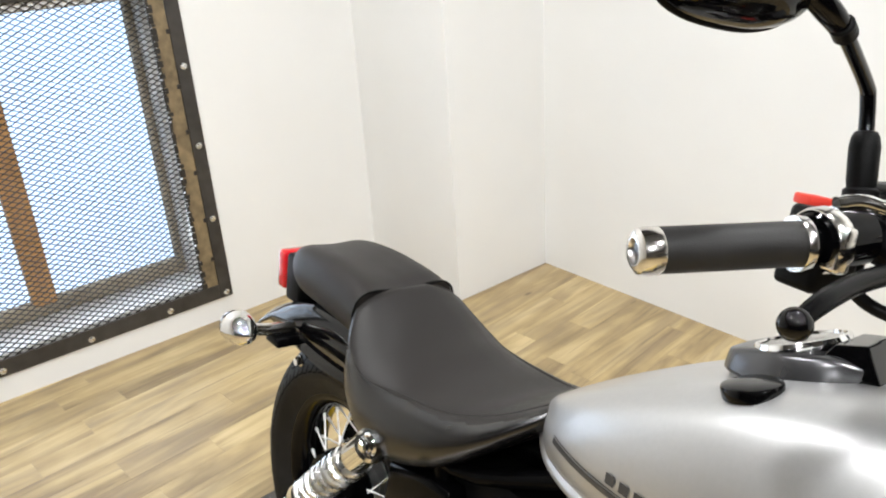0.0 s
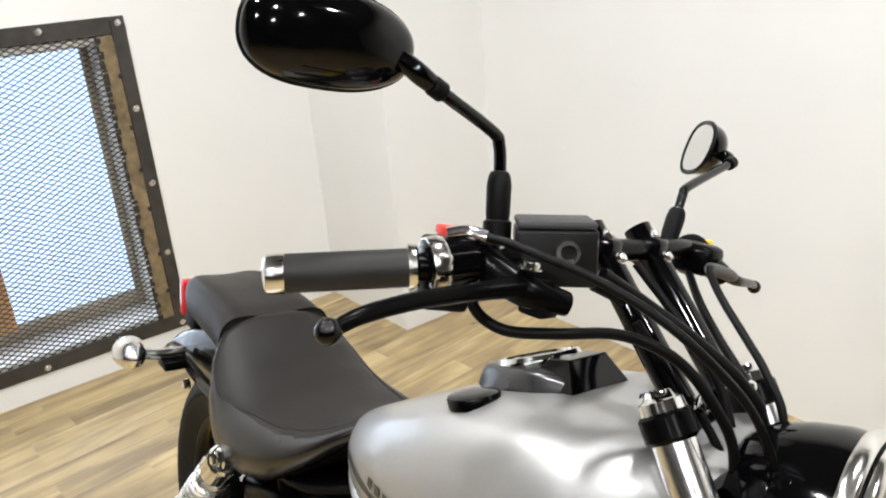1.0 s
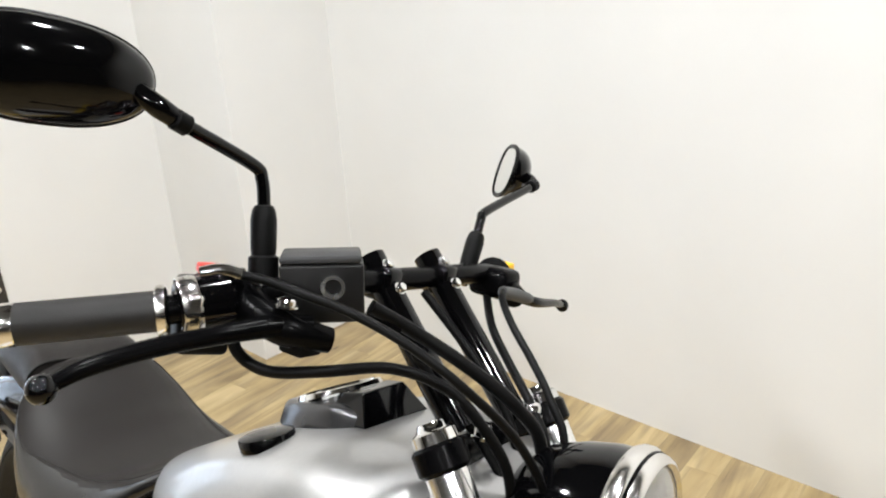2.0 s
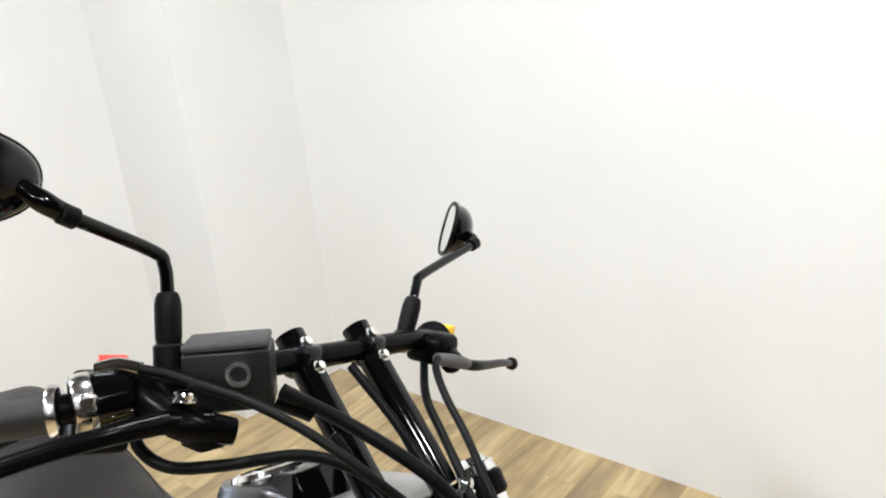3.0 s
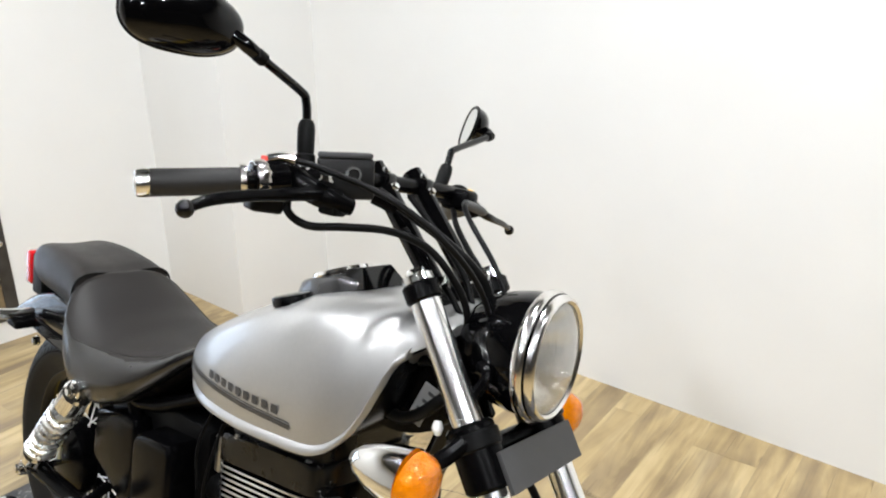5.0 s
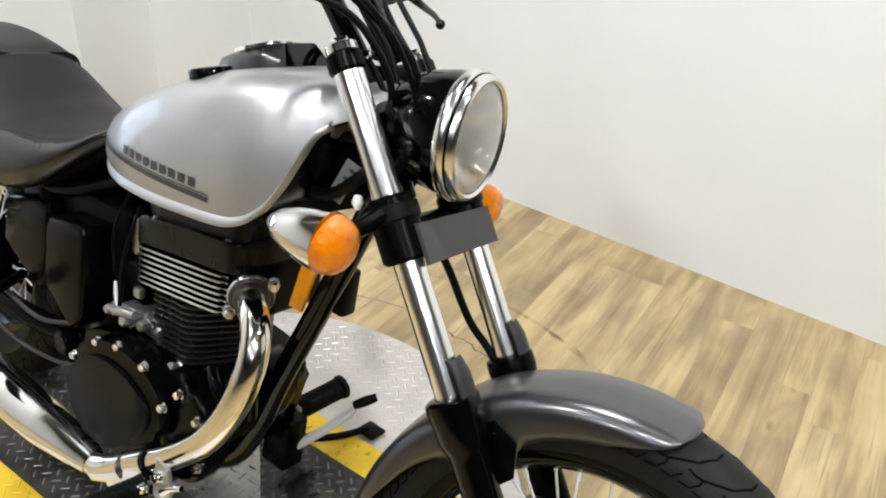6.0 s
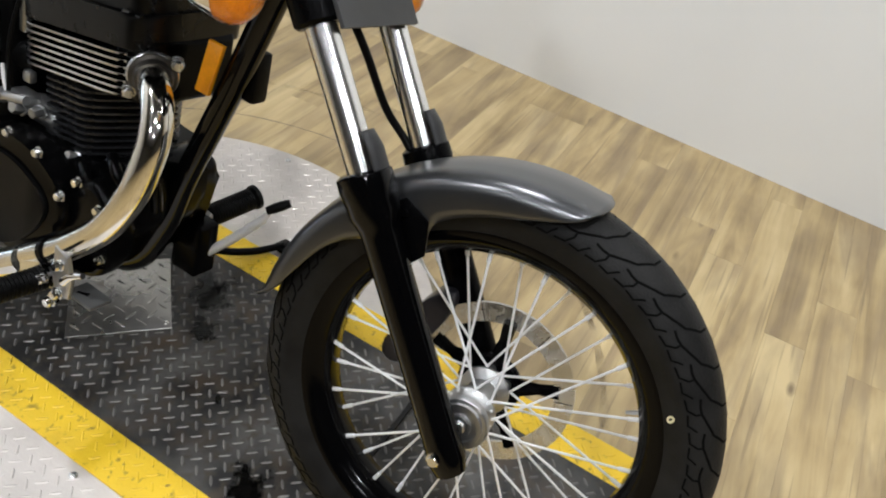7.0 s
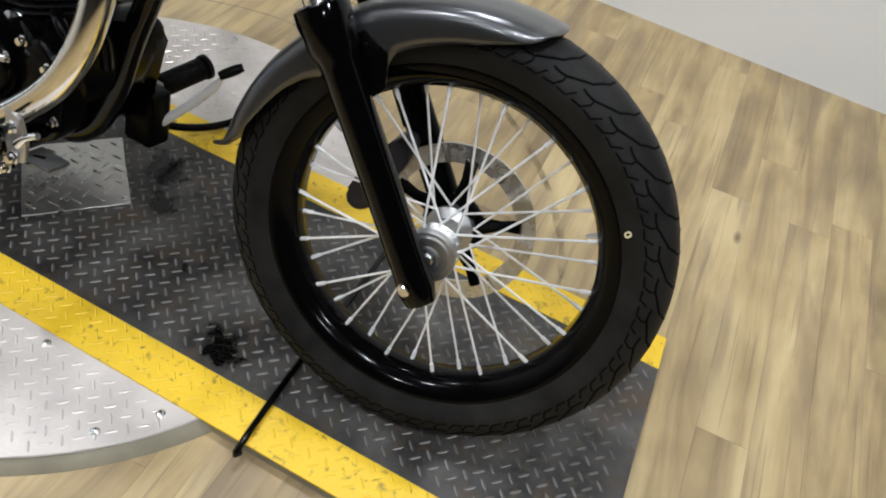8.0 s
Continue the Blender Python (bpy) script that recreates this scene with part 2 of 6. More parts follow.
def dark_plate_material():
    """Black painted plate with brown dust and glossy dark oil spots."""
    m = mat("black_painted_tread_plate", (0.012, 0.0115, 0.011), 0.36, 0.2, bump=0.3, bscale=120, spec=0.35)
    nt, L = m.node_tree, m.node_tree.links
    b = nt.nodes["Principled BSDF"]
    co = nt.nodes.new("ShaderNodeTexCoord").outputs["Object"]
    def blotch(scale, lo, hi, detail=5):
        n, r = nt.nodes.new("ShaderNodeTexNoise"), nt.nodes.new("ShaderNodeMapRange")
        n.inputs["Scale"].default_value, n.inputs["Detail"].default_value = scale, detail
        L.new(co, n.inputs["Vector"])
        r.inputs[1].default_value, r.inputs[2].default_value = lo, hi
        L.new(n.outputs["Fac"], r.inputs[0])
        return r.outputs[0]
    def blend(f, a, c):
        x = nt.nodes.new("ShaderNodeMix")
        x.data_type = "RGBA"
        L.new(f, x.inputs["Factor"])
        for v, k in ((a, "A"), (c, "B")):
            s = [q for q in x.inputs if q.name == k and q.type == "RGBA"][0]
            if isinstance(v, tuple):
                s.default_value = (*v, 1)
            else:
                L.new(v, s)
        return [q for q in x.outputs if q.type == "RGBA"][0]
    col = blend(blotch(7, 0.42, 0.68), (0.030, 0.0295, 0.0290), (0.120, 0.115, 0.108))
    col = blend(blotch(11, 0.54, 0.76), col, (0.085, 0.058, 0.036))
    col = blend(blotch(55, 0.5, 0.75, 3), col, (0.075, 0.062, 0.045))
    oil = blotch(4.5, 0.71, 0.75)
    col = blend(oil, col, (0.004, 0.004, 0.004))
    L.new(col, b.inputs["Base Color"])
    ro = nt.nodes.new("ShaderNodeMapRange")
    ro.inputs[3].default_value, ro.inputs[4].default_value = 0.42, 0.14
    L.new(oil, ro.inputs[0])
    L.new(ro.outputs[0], b.inputs["Roughness"])
    return m


def smear_material():
    """Brown rubbed dirt, broken up by noise so that the floor shows through."""
    m = mat("brown_floor_smear", (0.10, 0.070, 0.042), 0.55, vary=0.2)
    nt, L = m.node_tree, m.node_tree.links
    b, out = nt.nodes["Principled BSDF"], nt.nodes["Material Output"]
    n, r = nt.nodes.new("ShaderNodeTexNoise"), nt.nodes.new("ShaderNodeMapRange")
    n.inputs["Scale"].default_value, n.inputs["Detail"].default_value = 14.0, 6
    L.new(nt.nodes.new("ShaderNodeTexCoord").outputs["Object"], n.inputs["Vector"])
    r.inputs[1].default_value, r.inputs[2].default_value, r.inputs[4].default_value = 0.40, 0.72, 0.6
    L.new(n.outputs["Fac"], r.inputs[0])
    clear, mix = nt.nodes.new("ShaderNodeBsdfTransparent"), nt.nodes.new("ShaderNodeMixShader")
    L.new(r.outputs[0], mix.inputs[0])
    L.new(clear.outputs[0], mix.inputs[1])
    L.new(b.outputs[0], mix.inputs[2])
    L.new(mix.outputs[0], out.inputs["Surface"])
    return m


def yellow_material():
    """Worn yellow floor paint with dark grime rubbed into it."""
    m = mat("yellow_floor_paint", (0.80, 0.53, 0.02), 0.42, rvary=0.1, scale=30, bump=0.3, bscale=130)
    nt, L = m.node_tree, m.node_tree.links
    co = nt.nodes.new("ShaderNodeTexCoord").outputs["Object"]
    col = None
    for scale, lo, hi, most, dirt in ((9, 0.48, 0.75, 0.45, (0.52, 0.33, 0.015)), (70, 0.60, 0.72, 0.7, (0.12, 0.075, 0.02)), (22, 0.64, 0.72, 0.6, (0.10, 0.065, 0.02))):
        n, r, x = nt.nodes.new("ShaderNodeTexNoise"), nt.nodes.new("ShaderNodeMapRange"), nt.nodes.new("ShaderNodeMix")
        n.inputs["Scale"].default_value, n.inputs["Detail"].default_value = scale, 4
        L.new(co, n.inputs["Vector"])
        r.inputs[1].default_value, r.inputs[2].default_value, r.inputs[4].default_value = lo, hi, most
        L.new(n.outputs["Fac"], r.inputs[0])
        x.data_type = "RGBA"
        L.new(r.outputs[0], x.inputs["Factor"])
        a, b = ([q for q in x.inputs if q.name == k and q.type == "RGBA"][0] for k in "AB")
        b.default_value = (*dirt, 1)
        if col is None:
            a.default_value = (0.80, 0.53, 0.02, 1)
        else:
            L.new(col, a)
        col = [q for q in x.outputs if q.type == "RGBA"][0]
    L.new(col, nt.nodes["Principled BSDF"].inputs["Base Color"])
    return m


YELLOW = yellow_material()
SMEAR = smear_material()
DARKPLATE = dark_plate_material()
PLANK = plank_material()

# ---- mesh helpers ----
V3 = Vector


def finish(name, bm, material, parent=None, label="", smooth=True, angle=40):
    """Links a bmesh as one object; its origin is the middle of the mesh."""
    bmesh.ops.recalc_face_normals(bm, faces=bm.faces[:])
    lo = V3([min(v.co[k] for v in bm.verts) for k in range(3)])
    hi = V3([max(v.co[k] for v in bm.verts) for k in range(3)])
    mid = (lo + hi) / 2
    bmesh.ops.translate(bm, verts=bm.verts[:], vec=-mid)
    if smooth:
        for fc in bm.faces:
            fc.smooth = True
        for ed in bm.edges:
            if len(ed.link_faces) == 2 and ed.calc_face_angle(0) > radians(angle):
                ed.smooth = False
    me = bpy.data.meshes.new(name)
    bm.to_mesh(me)
    bm.free()
    me.materials.append(material)
    ob = new(name, me)
    ob.location = mid
    if parent is not None:
        ob.parent = parent
        up = parent
        while up is not None and up.type == "MESH":
            ob.location = ob.location - up.location
            up = up.parent
    if label:
        ob["label"] = label
    return ob


def part(name, bm, material, parent, label="", smooth=True, angle=40):
    return finish(name, bm, material, parent, label, smooth, angle)


def thing(name, label, category, m=None, group=""):
    ob = new(name)
    ob.empty_display_size = 0.1
    if m is not None:
        ob.matrix_world = m
    return tagged(ob, label, category, group)


def box(lo, hi, bevel=0.0, seg=2, bm=None):
    bm = bm or bmesh.new()
    r = bmesh.ops.create_cube(bm, size=1.0)
    lo, hi = V3(lo), V3(hi)
    for v in r["verts"]:
        v.co = V3([lo[k] + (v.co[k] + 0.5) * (hi[k] - lo[k]) for k in range(3)])
    if bevel:
        bmesh.ops.bevel(bm, geom=list({e for v in r["verts"] for e in v.link_edges}), offset=bevel, segments=seg, profile=0.5, affect="EDGES")
    return bm


def spline(pts, n):
    """Smooth points through a list of tuples of any length."""
    P = np.array(pts, float)
    P = np.vstack([2 * P[0] - P[1], P, 2 * P[-1] - P[-2]])
    out = []
    for k in range(1, len(P) - 2):
        a, b, c, d = P[k - 1], P[k], P[k + 1], P[k + 2]
        for j in range(n):
            t = j / n
            out.append(0.5 * (2 * b + (c - a) * t + (2 * a - 5 * b + 4 * c - d) * t * t + (3 * b - a - 3 * c + d) * t ** 3))
    out.append(P[-2])
    return [tuple(q) for q in out]


def grid(rows, close=False, bm=None, caps=False):
    """A skin over rows of points; close joins each row's ends."""
    bm = bm or bmesh.new()
    R = [[bm.verts.new(q) for q in r] for r in rows]
    m = len(rows[0])
    for a, b in zip(R, R[1:]):
        for k in range(m if close else m - 1):
            bm.faces.new((a[k], a[(k + 1) % m], b[(k + 1) % m], b[k]))
    if caps:
        bm.faces.new(R[0][::-1])
        bm.faces.new(R[-1])
    return bm


def tube(pts, r, seg=12, smooth=6, bm=None, caps=True):
    """A round bar along points; r a number or a list along the smoothed points' span."""
    P = [V3(q) for q in (spline(pts, smooth) if smooth and len(pts) > 2 else pts)]
    rad = [r] * len(P) if isinstance(r, (int, float)) else list(np.interp(np.linspace(0, 1, len(P)), np.linspace(0, 1, len(r)), r))
    t0 = (P[1] - P[0]).normalized()
    n = t0.orthogonal().normalized()
    rows = []
    for k, q in enumerate(P):
        t = (P[min(k + 1, len(P) - 1)] - P[max(k - 1, 0)]).normalized()
        n = (n - t * n.dot(t)).normalized()
        b = t.cross(n)
        rows.append([q + (n * math.cos(a) + b * math.sin(a)) * rad[k] for a in (2 * math.pi * i / seg for i in range(seg))])
    return grid(rows, True, bm, caps)


def lathe(profile, origin, axis, seg=32, bm=None, closed=False):
    """Turns (radius, height) pairs round an axis."""
    o, ax = V3(origin), V3(axis).normalized()
    n = ax.orthogonal().normalized()
    b = ax.cross(n)
    rows = [[o + ax * h + (n * math.cos(a) + b * math.sin(a)) * max(r, 1e-4) for a in (2 * math.pi * i / seg for i in range(seg))] for r, h in profile]
    if closed:
        rows.append(rows[0])
    bm = grid(rows, True, bm)
    bmesh.ops.remove_doubles(bm, verts=bm.verts[:], dist=1e-5)
    return bm


def rod(p0, p1, r, seg=14, bm=None, bevel=0.15):
    p0, p1 = V3(p0), V3(p1)
    h = (p1 - p0).length
    e = min(r * bevel, h * 0.3)
    return lathe([(0, 0), (r - e, 0), (r, e), (r, h - e), (r - e, h), (0, h)], p0, p1 - p0, seg, bm)


def bolt(p, axis, r=0.006, h=0.006, bm=None):
    return lathe([(0, 0), (r * 1.3, 0), (r * 1.3, h * 0.2), (r, h * 0.25), (r, h * 0.8), (r * 0.8, h), (0, h)], p, axis, 6 if r > 0.009 else 10, bm)


def plate(outline, y0, y1, bevel=0.0, seg=2, axis=1):
    """A slab with an outline of (x, z) pairs, from y0 to y1."""
    bm = bmesh.new()
    a = [bm.verts.new((x, y0, z)) for x, z in outline]
    b = [bm.verts.new((x, y1, z)) for x, z in outline]
    n = len(a)
    fa, fb = bm.faces.new(a), bm.faces.new(b[::-1])
    for k in range(n):
        bm.faces.new((a[k], b[k], b[(k + 1) % n], a[(k + 1) % n]))
    if bevel:
        bmesh.ops.bevel(bm, geom=list(fa.edges) + list(fb.edges), offset=bevel, segments=seg, profile=0.5, affect="EDGES")
    return bm


def outline_round(pts, n=6):
    """A closed smooth outline through (x, z) pairs."""
    P = np.array(pts, float)
    m = len(P)
    out = []
    for k in range(m):
        a, b, c, d = P[k - 1], P[k], P[(k + 1) % m], P[(k + 2) % m]
        for j in range(n):
            t = j / n
            out.append(tuple(0.5 * (2 * b + (c - a) * t + (2 * a - 5 * b + 4 * c - d) * t * t + (3 * b - a - 3 * c + d) * t ** 3)))
    return out


def loft(stations, curve, nx=6, nc=5):
    """A body from stations (x, top, bottom, half width) and a half section of (u, v) pairs from the top's middle to the bottom's."""
    S = spline(stations, nx)
    half = spline(curve, nc)
    rows = []
    for x, zt, zb, w in S:
        right = [(x, -u * w, zb + v * (zt - zb)) for u, v in half]
        left = [(x, u * w, zb + v * (zt - zb)) for u, v in half[1:-1]][::-1]
        rows.append(right + left)
    bm = grid(rows, True, caps=True)
    return bm


# ---- room ----
ROOM = pose(0, 0, 0, 0, 0, -1.75)
FZ = -0.03
UW, UC, VN, VC = -1.564, -1.001, 1.648, 1.163
U1, V0 = 8.0, -8.0


def room(name, bm, material, label, category="", smooth=False):
    bm.transform(ROOM)
    return tagged(finish(name, bm, material, None, smooth=smooth), label, category, kind="structure")


floor = room("floor", box((UW - 0.3, V0 - 0.2, FZ - 0.12), (U1 + 0.2, VN + 0.2, FZ - 0.004)), PLYEDGE, "vinyl plank floor in a pale oak pattern", "floor")
room("ceiling", box((UW - 0.3, V0 - 0.2, CEILING), (U1 + 0.2, VN + 0.2, CEILING + 0.12)), CEIL, "dark painted showroom ceiling", "ceiling")
room("wall_north", box((UC, VN, FZ - 0.1), (U1 + 0.2, VN + 0.15, CEILING)), WALL, "plain off-white painted wall", "wall")
room("wall_chase", box((UW, VC, FZ - 0.1), (UC, VN + 0.15, CEILING)), WALL, "boxed-out corner of the off-white wall", "wall")
room("wall_east", box((U1, V0, FZ - 0.1), (U1 + 0.15, VN, CEILING)), HALL, "tan far wall of the showroom", "wall")
room("wall_south", box((UW, V0 - 0.15, FZ - 0.1), (U1, V0, CEILING)), HALL, "tan far wall of the showroom", "wall")
# window wall with its opening
WY0, WY1, WZ0, WZ1 = -0.69, 0.44, 0.115, 1.21
bmw = box((UW - 0.3, V0, FZ - 0.1), (UW, WY0, CEILING))
box((UW - 0.3, WY1, FZ - 0.1), (UW, VN, CEILING), bm=bmw)
box((UW - 0.3, WY0, FZ - 0.1), (UW, WY1, WZ0), bm=bmw)
box((UW - 0.3, WY0, WZ1), (UW, WY1, CEILING), bm=bmw)
room("wall_west", bmw, WALL, "off-white painted wall with a window", "wall")

window = tagged(new("window_1"), "brown wooden window behind a bolted steel mesh guard", "window", kind="structure")
window.matrix_world = ROOM
bmf = bmesh.new()
for lo, hi in (((WY1 - 0.006, WZ0 - 0.055), (WY1 + 0.043, WZ1 + 0.055)), ((WY0 - 0.06, WZ0 - 0.055), (WY0 + 0.01, WZ1 + 0.055))):
    box((UW + 0.001, lo[0], lo[1]), (UW + 0.009, hi[0], hi[1]), 0.002, 1, bm=bmf)
for z in (WZ0 - 0.055, WZ1 - 0.005):
    box((UW + 0.001, WY0 + 0.01, z), (UW + 0.0085, WY1 - 0.006, z + 0.06), 0.002, 1, bm=bmf)
part("guard_frame", bmf, DARKSTEEL, window, "dark flat steel bar frame", smooth=False)
for y, z in [(WY1 + 0.019, q) for q in (0.08, 0.382, 0.661, 0.942, 1.243)] + [(y, 0.082) for y in (0.235, -0.05, -0.335, -0.62)] + [(y, 1.243) for y in (0.2, -0.1, -0.4)]:
    part("bolt", bolt((UW + 0.009, y, z), (1, 0, 0), 0.009, 0.008), STEEL, window)
# tan wooden casing lining the opening
bmc = bmesh.new()
box((UW - 0.11, WY1 - 0.035, WZ0 + 0.02), (UW - 0.004, WY1 - 0.002, WZ1 - 0.01), 0.003, 1, bm=bmc)
box((UW - 0.235, WY1 - 0.049, WZ0 + 0.02), (UW - 0.112, WY1 - 0.002, WZ1 - 0.01), 0.003, 1, bm=bmc)
box((UW - 0.11, WY0 + 0.002, WZ0 + 0.02), (UW - 0.004, WY0 + 0.035, WZ1 - 0.01), 0.003, 1, bm=bmc)
box((UW - 0.11, WY0 + 0.036, WZ1 - 0.035), (UW - 0.004, WY1 - 0.036, WZ1 - 0.002), 0.003, 1, bm=bmc)
part("window_casing", bmc, TRIM, window, "white painted window lining", smooth=False)
part("casing_strip", box((UW + 0.002, WY1 - 0.060, WZ0 + 0.002), (UW + 0.0075, WY1 - 0.007, WZ1 - 0.006), 0.0015, 1), TANWOOD, window, "worn tan wooden casing strip", smooth=False)
rnd = random.Random(4)
for k in range(6):
    z = WZ0 + 0.12 + k * 0.165 + rnd.uniform(-0.03, 0.03)
    part("clip", box((UW + 0.0076, WY1 - 0.018, z), (UW + 0.010, WY1 - 0.002, z + 0.016), 0.002, 1), MESHSTEEL, window)
bmj = bmesh.new()
z = WZ0 + 0.004
while z < WZ1 - 0.03:
    h = rnd.uniform(0.006, 0.022)
    box((UW + 0.0076, WY1 - 0.070, z), (UW + 0.0100, WY1 - 0.056 + rnd.uniform(-0.006, 0.008), z + h), bm=bmj)
    z += h + rnd.uniform(0.0, 0.008)
part("cut_mesh_edge", bmj, MESHSTEEL, window, "ragged cut edge of the mesh", smooth=False)
part("window_sill", box((UW - 0.22, WY0 + 0.002, WZ0 + 0.002), (UW - 0.004, WY1 - 0.002, WZ0 + 0.018), 0.003, 1), TRIM, window, "white sill", smooth=False)
SX = UW - 0.2
sash = part("sash", box((SX - 0.028, WY0 + 0.02, WZ0 + 0.02), (SX + 0.018, WY1 - 0.02, WZ0 + 0.075), 0.004, 1), SASHWOOD, window, "weathered wooden window sash", smooth=False)
part("rail", box((SX - 0.028, WY0 + 0.02, WZ1 - 0.05), (SX + 0.018, WY1 - 0.02, WZ1 + 0.005), 0.004, 1), SASHWOOD, sash, smooth=False)
for name, y0, y1, wood in (("mullion", -0.165, -0.085, WOOD), ("stile", WY1 - 0.074, WY1 - 0.050, SASHWOOD), ("stile", WY0 + 0.04, WY0 + 0.085, SASHWOOD)):
    part(name, box((SX - 0.03, y0, WZ0 + 0.06), (SX + 0.02, y1, WZ1 - 0.05), 0.004, 1), wood, sash, "brown stained wooden mullion" if name == "mullion" else "", smooth=False)
for y0, y1 in ((WY0 + 0.08, -0.16), (-0.09, WY1 - 0.06)):
    pane = part("pane", box((SX - 0.008, y0, WZ0 + 0.06), (SX - 0.003, y1, WZ1 - 0.05)), GLASS, window, smooth=False)
    pane.visible_shadow = False
# expanded steel mesh
bmm = bmesh.new()
CW, CH = 0.0365, 0.0185
ny, nz = int((WY1 - WY0 + 0.02) / CW), int((WZ1 - WZ0 + 0.01) / CH)
for i in range(ny + 1):
    for j in range(nz + 1):
        cy, cz = WY0 - 0.005 + i * CW, WZ0 - 0.002 + j * CH
        for sy, sz in ((1, 1), (1, -1)):
            for dy, dz in ((0, 0), (CW / 2, CH / 2 * sz)):
                y, z = cy + dy, cz + dz
                if not (WY0 - 0.01 < y and y + CW / 2 < WY1 + 0.012 and WZ0 - 0.01 < min(z, z + sz * CH / 2) and max(z, z + sz * CH / 2) < WZ1 + 0.01):
                    continue
                a, b = V3((UW + 0.0, y, z)), V3((UW + 0.0, y + CW / 2, z + sz * CH / 2))
                t = (b - a).normalized()
                n = V3((1, 0, 0)) * 0.0016
                s = t.cross(V3((1, 0, 0))) * 0.0016
                q = [bmm.verts.new(p + o) for p in (a, b) for o in (n + s, n - s, -n - s, -n + s)]
                for k in range(4):
                    bmm.faces.new((q[k], q[(k + 1) % 4], q[4 + (k + 1) % 4], q[4 + k]))
part("guard_mesh", bmm, MESHSTEEL, window, "dark expanded steel mesh", smooth=False)["kind"] = "stuff"
bmd = box((UW - 1.2, -3.0, -0.6), (UW - 1.15, 3.0, 3.0))
tagged(room("backdrop", bmd, DAY, "pale blue overcast daylight outside the window", "backdrop"), kind="structure")

# ---- turntable and tread plate strip ----
DC, DR = (0.69, 0.05), 0.635
SY0, SY1, SX0, SX1 = -0.276, 0.335, -0.50, 1.875


def treads(x0, x1, y0, y1, keep, z, pitch=0.0235, size=(0.0115, 0.0029), height=0.0014, turn=45.0):
    """Raised lozenges of tread plate in a basket weave turned to the edges, over a stretch of the ground."""
    bm = bmesh.new()
    e = (math.cos(radians(turn)), math.sin(radians(turn)))
    f = (-e[1], e[0])
    cx, cy = (x0 + x1) / 2, (y0 + y1) / 2
    n = int(math.hypot(x1 - x0, y1 - y0) / pitch / 2) + 2
    L, W = size
    for i in range(-n, n + 1):
        for j in range(-n, n + 1):
            a, b = cx + (i * e[0] + j * f[0]) * pitch, cy + (i * e[1] + j * f[1]) * pitch
            if not (x0 < a < x1 and y0 < b < y1 and keep(a, b)):
                continue
            d, w = (e, f) if (i + j) % 2 else (f, e)
            p = [(a + d[0] * u + w[0] * v, b + d[1] * u + w[1] * v) for u, v in ((-L, 0), (-L * 0.45, -W), (L * 0.45, -W), (L, 0), (L * 0.45, W), (-L * 0.45, W))]
            q = [(a + d[0] * u * 0.7, b + d[1] * u * 0.7) for u in (-L, L)]
            base = [bm.verts.new((x, y, z - 0.0002)) for x, y in p]
            t0, t1 = (bm.verts.new((x, y, z + height)) for x, y in q)
            for k in ((base[0], base[1], t0), (base[1], base[2], t1, t0), (base[2], base[3], t1), (base[3], base[4], t1), (base[4], base[5], t0, t1), (base[5], base[0], t0)):
                bm.faces.new(k)
    return bm


turntable = thing("turntable", "round motorcycle turntable topped with worn aluminium tread plate", "turntable")
part("base", lathe([(0, FZ), (DR + 0.017, FZ), (DR + 0.016, FZ + 0.003), (DR - 0.0005, -0.010), (DR - 0.002, -0.009), (0, -0.009)], (*DC, 0), (0, 0, 1), 96), SKIRT, turntable, "scuffed beige vinyl edge")
disc = part("top_plate", lathe([(0, -0.0085), (DR - 0.001, -0.0085), (DR, -0.006), (DR - 0.002, -0.004), (0, -0.004)], (*DC, 0), (0, 0, 1), 96), GREYPLATE, turntable)
part("treads", treads(DC[0] - DR, DC[0] + DR, DC[1] - DR, DC[1] + DR, lambda a, b: math.hypot(a - DC[0], b - DC[1]) < DR - 0.016 and not SY0 - 0.016 < b < SY1 + 0.016, -0.004), GREYPLATE, disc, smooth=False)["kind"] = "stuff"
for a in range(0, 360, 24):
    bx, by = DC[0] + (DR - 0.03) * math.cos(radians(a + 3)), DC[1] + (DR - 0.03) * math.sin(radians(a + 3))
    if not SY0 - 0.02 < by < SY1 + 0.02:
        part("bolt", bolt((bx, by, -0.004), (0, 0, 1), 0.006, 0.004), STEEL, turntable)
for bx, by in ((0.934, -0.295), (1.18, -0.301)):
    part("bolt", bolt((bx, by, -0.004), (0, 0, 1), 0.006, 0.004), STEEL, turntable)

def skewed(bm):
    """Cuts the runway's far end slightly askew, as it lies."""
    for v in bm.verts:
        if v.co.x > SX1 - 0.02:
            v.co.x += 0.017 - 0.075 * (v.co.y + 0.03)
    return bm


runway = thing("wheel_runway", "black tread plate runway with worn yellow painted borders", "runway")
part("core", skewed(box((SX0, SY0 + 0.004, FZ), (SX1 - 0.004, SY1 - 0.004, -0.0045))), SKIRT, runway, "scuffed beige vinyl edge", smooth=False)
YB = 0.082
plate_mid = part("black_plate", skewed(box((SX0, SY0 + YB, -0.004), (SX1, SY1 - YB, 0.0), 0.0006, 1)), DARKPLATE, runway, smooth=False)
part("treads", treads(SX0, SX1, SY0, SY1, lambda a, b: SY0 + YB + 0.008 < b < SY1 - YB - 0.008 and SX0 + 0.012 < a < SX1 - 0.012, 0.0), DARKTREAD, plate_mid, smooth=False)["kind"] = "stuff"
